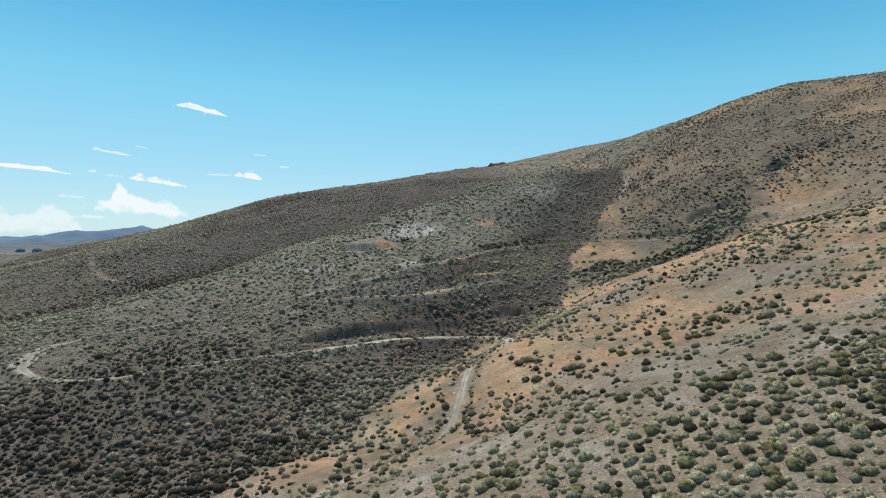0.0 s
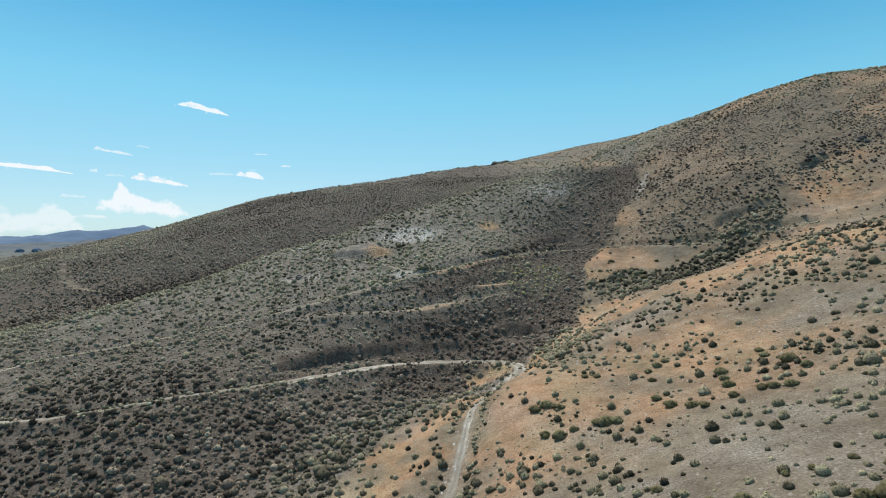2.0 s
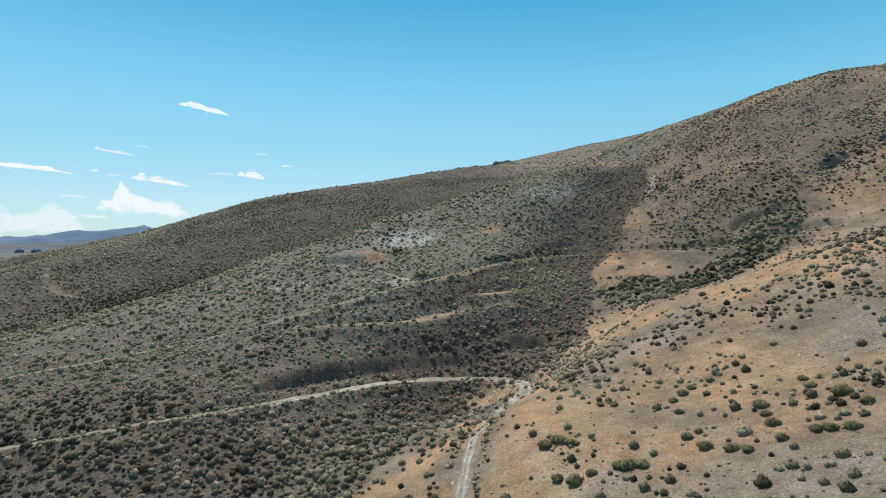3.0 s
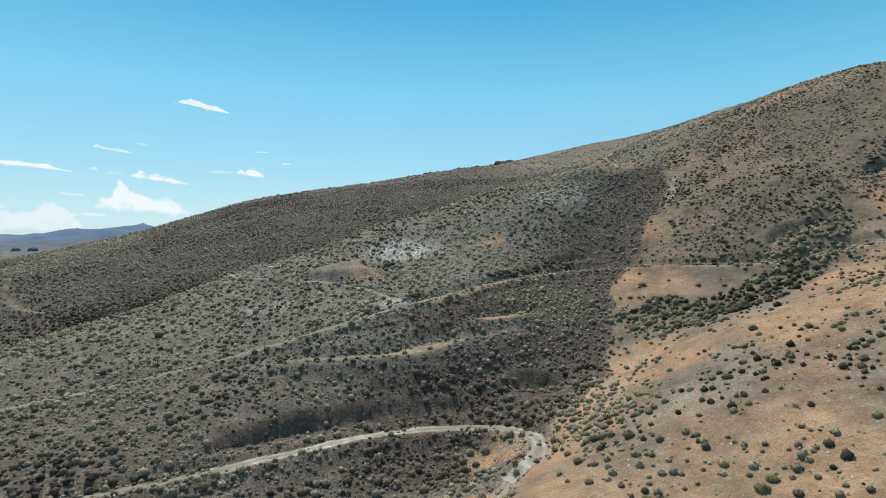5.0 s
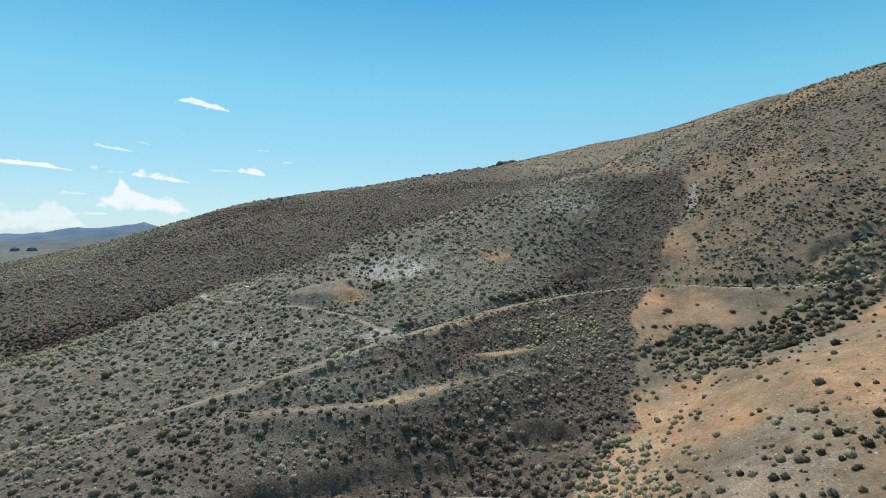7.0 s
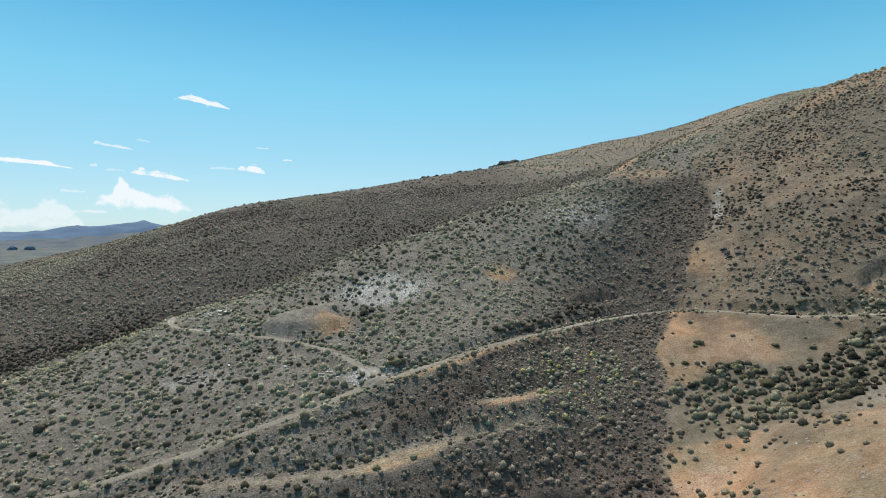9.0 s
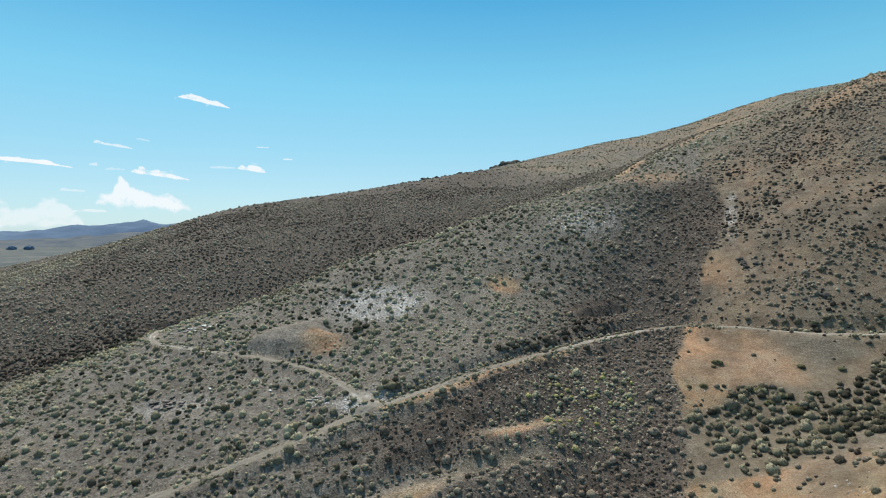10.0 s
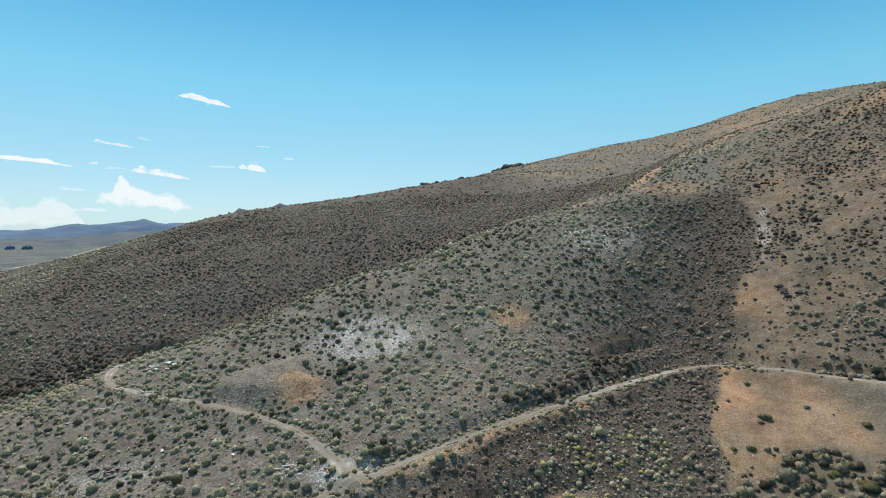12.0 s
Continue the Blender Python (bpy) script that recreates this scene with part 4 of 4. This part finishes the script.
# large bushes that stand out on the grassy slope, some in close clusters: (x, y, radius)
CLUSTERS = [(10.9, 80.6, 0.95), (12.1, 80.7, 1.1), (13.3, 79.5, 0.9), (16.8, 72.7, 1.15), (16.0, 73.4, 0.8), (17.6, 72.0, 0.8), (12.3, 73.4, 1.0), (11.0, 74.7, 0.8), (13.7, 73.7, 0.7),
            (22.3, 74.3, 0.7), (22.7, 71.5, 0.85), (24.0, 69.7, 0.9), (24.7, 68.6, 0.7), (29.6, 76.0, 1.05), (29.0, 74.0, 0.7), (28.2, 71.5, 0.85), (35.0, 73.1, 1.1),
            (34.9, 69.9, 0.75), (34.5, 76.4, 0.8), (35.0, 78.5, 0.7), (24.6, 83.0, 0.7), (27.2, 85.0, 0.7), (26.0, 84.0, 0.75), (23.9, 79.9, 0.7), (30.4, 67.5, 0.75), (31.5, 66.8, 0.85)]
MORE = [(29.6, 68.2, 0.7), (27.3, 68.5, 0.7), (17.9, 86.1, 0.6), (19.1, 85.5, 0.65), (22.4, 44.1, 0.8), (21.6, 44.5, 0.7), (27.6, 46.8, 0.8), (26.8, 47.5, 0.7), (17.1, 29.2, 0.65), (17.8, 34.2, 0.65), (46, 145, 1.3), (44, 147.5, 0.9), (41.7, 156.9, 0.95), (40.9, 156.3, 0.5), (37.7, 152.3, 0.65), (51.7, 153.5, 0.7), (44, 149.9, 1.05), (55.7, 151.3, 0.7), (35.8, 152.5, 0.45), (46.1, 148.4, 1.0)]
for bx, by, r in CLUSTERS + MORE:
    bz = float(surface(np.array([bx]), np.array([by]))[0])
    bush = copy_thing(bushes[int(rs.choice(4, p=(0.5, 0.3, 0.1, 0.1)))], Matrix.LocRotScale((bx, by, bz - 0.03), Euler((0, 0, rs.uniform(0, 6.28))), None))
    bush.scale = (r, r, r * (0.8 + 0.2 * rs.rand()))

# scattered bushes of the slopes beside and behind the start of the flight
x, y, e, d, w = scatter(rng, -100, 100, -50, 120, 0.5, lambda e, w, d: 0.4)
ok = ~in_sight(x, y)
x, y, e, d, w = x[ok], y[ok], e[ok], d[ok], w[ok]
n = len(x)
plant("sagebrush", "sagebrush on the slopes beside the valley", x, y, sizes(e, d, w, n), 0.8 + 0.4 * rng.rand(n), tints(x, y, e, d, w, n), FAR, SAGE_MAT, rng, "shrubs", dryness(x, y, w, n))

# ---------------------------------------------------------------- stones
def stone_shape(rng):
    p = np.array([(1, 0, 0), (0.3, 0.95, 0), (-0.8, 0.6, 0), (-0.8, -0.6, 0), (0.3, -0.95, 0), (0.1, 0.1, 0.75), (0.4, -0.3, 0.6)], float)
    p += 0.22 * rng.randn(7, 3)
    p[:5, 2] = -0.25
    t = [(0, 1, 5), (1, 2, 5), (2, 3, 5), (3, 6, 5), (3, 4, 6), (4, 0, 6), (0, 5, 6)]
    return p, np.array(t)


def stone_material(name, stops):
    m, n, l, b = mat(name, 0.9, 0.25)
    c = ramp(n, l, attr(n, "tint"), stops)
    c = mixc(n, l, 0.6, c, ramp(n, l, tex(n, l, 8.0), [(0.35, (0.6, 0.6, 0.6)), (0.65, (1.15, 1.15, 1.15))]), "MULTIPLY")
    l.new(c, b.inputs["Base Color"])
    return m


STONES = [stone_shape(rng) for _ in range(8)]
PALE_STONE = stone_material("pale stone", [(0.0, (0.222, 0.207, 0.192)), (0.5, (0.385, 0.370, 0.355)), (1.0, (0.66, 0.645, 0.62))])
BROWN_STONE = stone_material("brown stone", [(0.0, (0.089, 0.070, 0.056)), (0.5, (0.178, 0.141, 0.111)), (1.0, (0.311, 0.274, 0.229))])


def strew(label, cx, cy, rx, ry, n, small, large, material, shift=0.0):
    a, r = rng.uniform(0, 2 * math.pi, n), np.sqrt(rng.rand(n)) * (0.8 + 0.4 * rng.rand(n))
    x, y = cx + rx * r * np.cos(a), cy + ry * r * np.sin(a)
    plant("stones", label, x, y, small + (large - small) * rng.rand(n) ** 3, np.full(n, 0.8), np.clip(rng.rand(n) + shift, 0, 1), STONES, material, rng, "stones")


strew("white quartz rubble scattered between the brush", -9.5, 172.5, 8.5, 5.0, 5000, 0.03, 0.13, PALE_STONE, 0.25)
strew("white rubble high on the spur", 33, 200, 8, 5, 300, 0.08, 0.32, PALE_STONE, 0.1)
strew("pale stones on the spur below the track", -33, 147.3, 8, 2.6, 220, 0.05, 0.17, PALE_STONE, -0.25)
strew("white rubble beside the fork of the tracks", -13, 146.4, 2.4, 1.3, 160, 0.05, 0.18, PALE_STONE, 0.1)
strew("grey rubble on the old spoil heap", -22.5, 159.5, 5, 2.4, 350, 0.04, 0.17, BROWN_STONE, 0.3)
strew("brown and pale stones on the near slope", 16, 52, 36, 30, 6000, 0.04, 0.18, BROWN_STONE, 0.15)
strew("loose stones on the grassy slope", 40, 100, 26, 28, 1800, 0.05, 0.24, BROWN_STONE, 0.2)
strew("pale stones dotting the grassy slope", 36, 104, 22, 30, 1500, 0.04, 0.17, PALE_STONE, -0.3)
strew("loose dark stones below the track bank", 22, 151, 16, 8, 2600, 0.05, 0.22, BROWN_STONE)
strew("small grey stones strewn over the spur", -10, 160, 26, 18, 5000, 0.04, 0.16, BROWN_STONE, 0.35)
p = dense(WASH, 0.22)
p = p + rng.normal(0, 0.55, p.shape)
plant("stones", "pale cobbles in the bed of the dry wash", p[:, 0], p[:, 1], 0.06 + 0.2 * rng.rand(len(p)) ** 2, np.full(len(p), 0.8), 0.7 * rng.rand(len(p)), STONES, PALE_STONE, rng, "stones")

# ---------------------------------------------------------------- rock outcrops
ROCK_MAT, _n3, _l3, _b3 = mat("dark basalt", 0.85, 0.3)
_l3.new(ramp(_n3, _l3, tex(_n3, _l3, 1.3, 6, 0.7), [(0.3, (0.035, 0.032, 0.030)), (0.55, (0.085, 0.075, 0.068)), (0.75, (0.16, 0.14, 0.12))]), _b3.inputs["Base Color"])
bump(_n3, _l3, _b3, tex(_n3, _l3, 3.0, 6, 0.7), 0.8, 0.25)


def boulder(x, y, size, flat, seed, label, group):
    """A broken block of rock, sunk a little into the ground."""
    rs = np.random.RandomState(seed)
    bm = bmesh.new()
    bmesh.ops.create_icosphere(bm, subdivisions=2, radius=1)
    for v in bm.verts:
        k = noise.noise(v.co * 1.3 + Vector((seed, 2.0 * seed, 0))) * 0.45 + noise.noise(v.co * 3.1 + Vector((0, seed, 5))) * 0.2
        v.co = v.co * (1 + k)
        v.co.x *= 0.9 + 0.5 * rs.rand() * 0.3
        v.co.z *= flat
    me = bpy.data.meshes.new("boulder")
    bm.to_mesh(me)
    bm.free()
    me.materials.append(ROCK_MAT)
    ob = tagged(new("boulder", me), label, "rock", group)
    ob.matrix_world = Matrix.LocRotScale((x, y, float(surface(np.array([x]), np.array([y]))[0]) + 0.12 * size), Euler((0.2 * rs.randn(), 0.2 * rs.randn(), 6 * rs.rand())), (size * 1.3, size, size))
    return ob


k = 0
for cx, cy, n, spread, size in ((57, 179.5, 7, 2.6, 0.55), (62, 165, 5, 3.0, 0.5), (104, 176, 7, 5.0, 0.8), (80, 161.5, 5, 5.0, 0.8), (118, 178, 8, 9.0, 0.7)):
    rs = np.random.RandomState(int(cx))
    for _ in range(n):
        k += 1
        boulder(cx + spread * rs.randn() * 0.6, cy + 1.3 * rs.randn(), size * (0.5 + 0.8 * rs.rand()), 0.7, k, "dark weathered basalt boulder in the side gully", "boulders of the side gully")
for j in range(12):
    k += 1
    boulder(33 + 1.8 * j + 1.5 * math.sin(5.0 * j), 478 + 3 * math.sin(3.0 * j), 3.1 - 0.26 * abs(j - 6), 0.8, k, "black rock of the outcrop on the far ridge", "outcrop on the far ridge")
for bx, by, bs in ((-9, 352, 1.6), (-3, 348, 1.2), (8, 350, 1.3), (18, 352, 1.2), (-45, 352, 1.0), (-76, 298, 0.9), (-73, 300, 1.1), (-70, 301, 0.8), (-67, 303, 0.7), (-115, 280, 0.9), (-112, 279, 0.7), (-118, 281, 0.8)):
    k += 1
    boulder(bx, by, bs, 0.7, k, "dark rock on the crest of the back hill", "rocks on the back crest")

# ---------------------------------------------------------------- litter and scrap on the spur
WOOD_MAT, _n4, _l4, _b4 = mat("bleached timber", 0.8, 0.2)
_l4.new(ramp(_n4, _l4, tex(_n4, _l4, 7.0, 4), [(0.3, (0.252, 0.215, 0.170)), (0.7, (0.459, 0.422, 0.363))]), _b4.inputs["Base Color"])
SCRAP_MAT, _n5, _l5, _b5 = mat("rusty sheet", 0.6, 0.4)
_l5.new(ramp(_n5, _l5, tex(_n5, _l5, 5.0, 4), [(0.3, (0.035, 0.03, 0.03)), (0.7, (0.16, 0.12, 0.10))]), _b5.inputs["Base Color"])
WHITE_MAT, _n6, _l6, _b6 = mat("weathered white sheet", 0.5, 0.4)
_l6.new(ramp(_n6, _l6, tex(_n6, _l6, 6.0, 4), [(0.3, (0.333, 0.333, 0.326)), (0.7, (0.533, 0.533, 0.518))]), _b6.inputs["Base Color"])


def slab(name, x, y, length, width, thick, turn, tip, material, label, category, group, bend=0.0):
    """A worn board or bent sheet lying on the ground."""
    bm = bmesh.new()
    n = 6
    rows = []
    for i in range(n + 1):
        u = i / n - 0.5
        w = width * (0.5 + 0.06 * math.sin(9 * u + x))
        lift = bend * (u * u) * length
        rows.append([bm.verts.new((u * length, sy * w, lift + sz * thick / 2)) for sy, sz in ((-1, -1), (1, -1), (1, 1), (-1, 1))])
    for a, b in zip(rows, rows[1:]):
        for i in range(4):
            bm.faces.new((a[i], a[(i + 1) % 4], b[(i + 1) % 4], b[i]))
    bm.faces.new(rows[0][::-1])
    bm.faces.new(rows[-1])
    bmesh.ops.recalc_face_normals(bm, faces=bm.faces[:])
    me = bpy.data.meshes.new(name)
    bm.to_mesh(me)
    bm.free()
    me.materials.append(material)
    ob = tagged(new(name, me), label, category, group)
    h = float(surface(np.array([x]), np.array([y]))[0])
    ob.matrix_world = pose(x, y, h + 0.06 + abs(math.sin(radians(tip))) * length * 0.42, 8, tip, turn)
    return ob


for x, y, ln, turn, tip in ((-38.6, 163.6, 2.6, 130, 6), (-37.9, 163.2, 2.0, 20, 4), (-36.0, 164.2, 1.5, 80, 14), (-41.5, 160.4, 2.8, 40, 3), (-40.6, 161.2, 1.6, 95, 10), (-14.6, 146.4, 1.8, 10, 4), (-13.8, 146.9, 1.5, 25, 3)):
    slab("timber_plank", x, y, ln, 0.24, 0.08, turn, tip, WOOD_MAT, "bleached broken timber plank lying in the brush", "plank", "planks on the spur")
rs = np.random.RandomState(4)
for j in range(20):
    slab("scrap_sheet", -34 + 1.4 * rs.randn(), 148.2 + 0.6 * rs.randn(), 0.4 + 0.5 * rs.rand(), 0.3 + 0.25 * rs.rand(), 0.04, 360 * rs.rand(), 12 * rs.rand(), SCRAP_MAT,
         "dark rusted scrap metal sheet in a heap", "scrap metal", "scrap heap on the spur", 0.25)
for j in range(22):
    slab("scrap_sheet", -40.8 + 2.0 * rs.randn(), 171.5 + 0.9 * rs.randn(), 0.45 + 0.7 * rs.rand(), 0.3 + 0.3 * rs.rand(), 0.05, 360 * rs.rand(), 14 * rs.rand(), SCRAP_MAT if j % 2 else WHITE_MAT,
         "broken sheet in a rubbish heap on the spur", "scrap metal", "rubbish heap on the spur", 0.2)
for x, y in ((-29.2, 150.6), (-52.4, 158.5), (-43.8, 161.8), (-45.0, 158.2), (-46.5, 163.8), (-20.5, 149.0), (-24.5, 147.2), (-57.0, 150.5), (-12.5, 146.2)):
    slab("white_sheet", x, y, 0.4 + 0.35 * rs.rand(), 0.28, 0.04, 360 * rs.rand(), 5, WHITE_MAT, "small white discarded sheet lying in the brush", "litter", "litter on the spur", 0.15)

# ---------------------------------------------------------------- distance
# blue-grey base colours carry the haze of distance on mountains and hills
FAR_MAT, _n7, _l7, _b7 = mat("haze-tinted mountains", 1.0, 0.0)
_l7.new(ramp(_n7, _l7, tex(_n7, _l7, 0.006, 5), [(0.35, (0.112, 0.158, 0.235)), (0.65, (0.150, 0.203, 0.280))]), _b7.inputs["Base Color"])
HILL_MAT, _n8, _l8, _b8 = mat("haze-tinted dry hills", 1.0, 0.0)
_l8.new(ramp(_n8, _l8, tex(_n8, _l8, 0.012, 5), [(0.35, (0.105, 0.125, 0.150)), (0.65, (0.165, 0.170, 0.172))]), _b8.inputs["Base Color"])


def ridge(name, dist, deep, az0, az1, tops, seed, rough, material, label):
    """A range of mountains: a strip of rising and falling ground between two bearings (degrees, minus is left); tops: (bearing, height)."""
    n, m = 220, 26
    az = np.radians(np.linspace(az0, az1, n))
    top = np.interp(np.degrees(az), [t[0] for t in tops], [t[1] for t in tops])
    co = []
    for j in range(m):
        v = j / (m - 1)
        r = dist + deep * (v - 0.5)
        x, y = r * np.sin(az), r * np.cos(az)
        prof = math.sin(math.pi * v) ** 0.8
        h = top * prof * (0.94 + 0.12 * fnoise(x, y, 260, 5, seed)) + rough * (fnoise(x, y, 70, 4, seed + 1) - 0.5) * prof
        co.append(np.c_[x, y, h - 14 * (1 - prof)])
    i = np.arange(n * m).reshape(m, n)
    q = np.stack([i[:-1, :-1], i[:-1, 1:], i[1:, 1:], i[1:, :-1]], -1).reshape(-1, 4)
    return tagged(new(name, sheet_mesh(name, np.concatenate(co), q, material, True)), label, "mountains", kind="structure")


ridge("backdrop", 4250, 800, -60, 30, [(-60, 35), (-42, 42), (-38, 46), (-34.3, 76), (-33, 95), (-31, 99), (-28.6, 116), (-28.3, 119), (-28.05, 128), (-27.8, 119), (-27.2, 115), (-25, 110), (-10, 90), (30, 80)], 3, 40, FAR_MAT, "far mountain range on the horizon, tinted haze blue")
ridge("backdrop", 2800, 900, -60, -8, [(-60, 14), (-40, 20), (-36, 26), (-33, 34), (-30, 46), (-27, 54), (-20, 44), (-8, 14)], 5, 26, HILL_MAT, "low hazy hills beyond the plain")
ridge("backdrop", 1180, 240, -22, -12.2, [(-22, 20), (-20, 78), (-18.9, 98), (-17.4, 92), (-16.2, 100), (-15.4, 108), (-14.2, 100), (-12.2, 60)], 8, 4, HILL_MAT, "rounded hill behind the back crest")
# tree tones with the blue haze of distance painted in
CLUMP_MAT, _n9, _l9, _b9 = mat("haze-blue far trees", 1.0, 0.0)
_l9.new(ramp(_n9, _l9, tex(_n9, _l9, 0.2, 4), [(0.35, (0.10, 0.145, 0.21)), (0.65, (0.13, 0.18, 0.25))]), _b9.inputs["Base Color"])
CLUMPS = [(-1281, 1789, 14, 9), (-1334, 1789, 12, 8)]
for bx, by, br, bh in CLUMPS:
    bm = bmesh.new()
    bmesh.ops.create_icosphere(bm, subdivisions=3, radius=1)
    for v in bm.verts:
        v.co *= 1 + 0.35 * noise.noise(v.co * 2.2 + Vector((bx, by, 0)))
        v.co = Vector((v.co.x * br, v.co.y * br, v.co.z * bh))
    me = bpy.data.meshes.new("tree_clump")
    bm.to_mesh(me)
    bm.free()
    me.materials.append(CLUMP_MAT)
    ob = tagged(new("tree_clump", me), "dark clump of trees far out on the plain", "trees", "tree clumps on the plain")
    ob.location = (bx, by, float(surface(np.array([float(bx)]), np.array([float(by)]))[0]) + 0.4 * bh)

# ---------------------------------------------------------------- clouds
def cloud_material():
    m, n, l, b = mat("cloud", 1.0, 0.0)
    em = n.new("ShaderNodeEmission")
    em.inputs["Color"].default_value, em.inputs["Strength"].default_value = rgb(0.93, 0.97, 1.0), 1.0
    tr = n.new("ShaderNodeBsdfTransparent")
    s = n.new("ShaderNodeMixShader")
    wisp = math2(n, l, "SUBTRACT", tex(n, l, 0.011, 7, 0.62), 0.5)
    a = math2(n, l, "ADD", attr(n, "body"), math2(n, l, "MULTIPLY", wisp, 2.1))
    a = math2(n, l, "MULTIPLY", math2(n, l, "SUBTRACT", a, 0.27), 2.2, True)
    l.new(math2(n, l, "MULTIPLY", a, attr(n, "veil"), True), s.inputs[0])
    l.new(tr.outputs[0], s.inputs[1])
    l.new(em.outputs[0], s.inputs[2])
    l.new(s.outputs[0], n["Material Output"].inputs["Surface"])
    return m


CLOUD_MAT = cloud_material()


def cloud(bearing, height, wide, tall, lean, veil, heads, seed, label):
    """A fair-weather cloud far off: bearing in degrees, heights and sizes as slopes from the eye; heads: how high each puff rises over the flat base."""
    dist = 4550.0
    n, m = 64, 34
    u, v = np.meshgrid(np.linspace(-1.3, 1.3, n), np.linspace(-1.5, 1.5, m))
    body = np.zeros_like(u)
    at = np.linspace(-0.95, 0.95, len(heads))
    top = np.interp(u, np.r_[-1.2, at, 1.2], np.r_[0, heads, 0])
    lump = fnoise(u.ravel() * 3.0 + seed, v.ravel() * 2.0, 1.0, 2, seed).reshape(u.shape) - 0.5
    top = -0.75 + (1.55 + 0.8 * lump) * top
    body = np.clip((top - v) / 0.42 + 0.25, 0, 1) * np.clip((v + 1.05) / 0.35, 0, 1) * np.clip((top + 0.75) / 0.25, 0, 1) * (0.8 + 0.5 * lump)
    body *= np.clip((1.3 - np.abs(u)) / 0.25, 0, 1) * np.clip((1.5 - np.abs(v)) / 0.3, 0, 1)
    az = radians(bearing) + u * wide / 2
    el = (height + v * tall / 2 + u * lean / 2) * math.cos(radians(bearing))
    co = np.c_[(dist * np.sin(az)).ravel(), (dist * np.cos(az)).ravel(), (40 + dist * el).ravel()]
    i = np.arange(n * m).reshape(m, n)
    q = np.stack([i[:-1, :-1], i[:-1, 1:], i[1:, 1:], i[1:, :-1]], -1).reshape(-1, 4)
    ob = new("cloud", sheet_mesh("cloud", co, q, CLOUD_MAT, True, body=body.ravel(), veil=np.full(n * m, veil)))
    ob.visible_shadow = False
    return tagged(ob, label, "cloud", kind="structure")


WHITE, THIN = "small bright white fair-weather cloud", "thin faint wisp of cloud"
FLAT = (0.4, 0.6, 0.5, 0.4)
cloud(-22.9, 0.233, 0.068, 0.016, -0.012, 0.9, (0.4, 0.8, 0.7, 0.5, 0.6, 0.4), 1, WHITE)
cloud(-36.4, 0.131, 0.110, 0.013, -0.010, 0.95, (0.6, 0.7, 0.6, 0.8, 0.7, 0.9, 0.4, 0.2), 2, WHITE)
cloud(-26.6, 0.107, 0.074, 0.018, -0.010, 0.95, (0.5, 1.0, 0.8, 0.7, 0.6, 0.5, 0.4), 3, WHITE)
cloud(-18.9, 0.114, 0.040, 0.013, -0.006, 0.9, (0.5, 0.8, 0.9, 1.0, 0.8), 4, WHITE)
cloud(-30.2, 0.157, 0.046, 0.010, -0.006, 0.62, (0.9, 0.6, 0.5, 0.6, 0.4), 5, THIN)
cloud(-27.9, 0.165, 0.016, 0.006, -0.003, 0.3, FLAT, 14, THIN)
cloud(-17.9, 0.151, 0.020, 0.006, 0.0, 0.7, FLAT, 6, THIN)
cloud(-15.6, 0.130, 0.014, 0.006, 0.0, 0.6, FLAT, 7, THIN)
cloud(-21.4, 0.117, 0.036, 0.008, 0.0, 0.35, FLAT, 8, THIN)
cloud(-31.7, 0.124, 0.009, 0.010, 0.0, 0.5, (0.6, 0.6), 15, THIN)
cloud(-30.1, 0.115, 0.024, 0.008, 0.0, 0.3, FLAT, 10, THIN)
cloud(-33.2, 0.079, 0.028, 0.009, 0.0, 0.4, (0.8, 0.4, 0.5, 0.4), 9, THIN)
cloud(-32.0, 0.044, 0.040, 0.012, 0.0, 0.55, FLAT, 16, THIN)
cloud(-36.2, 0.040, 0.120, 0.060, 0.0, 0.55, (0.75, 0.7, 0.78, 0.8, 0.85, 0.95, 1.0, 0.8, 0.4), 11, "broad hazy cumulus bank on the horizon")
cloud(-27.9, 0.074, 0.118, 0.066, -0.008, 0.86, (0.32, 0.48, 1.1, 0.6, 0.54, 0.5, 0.46, 0.4, 0.34, 0.28), 12, "towering white cumulus above the mountains")
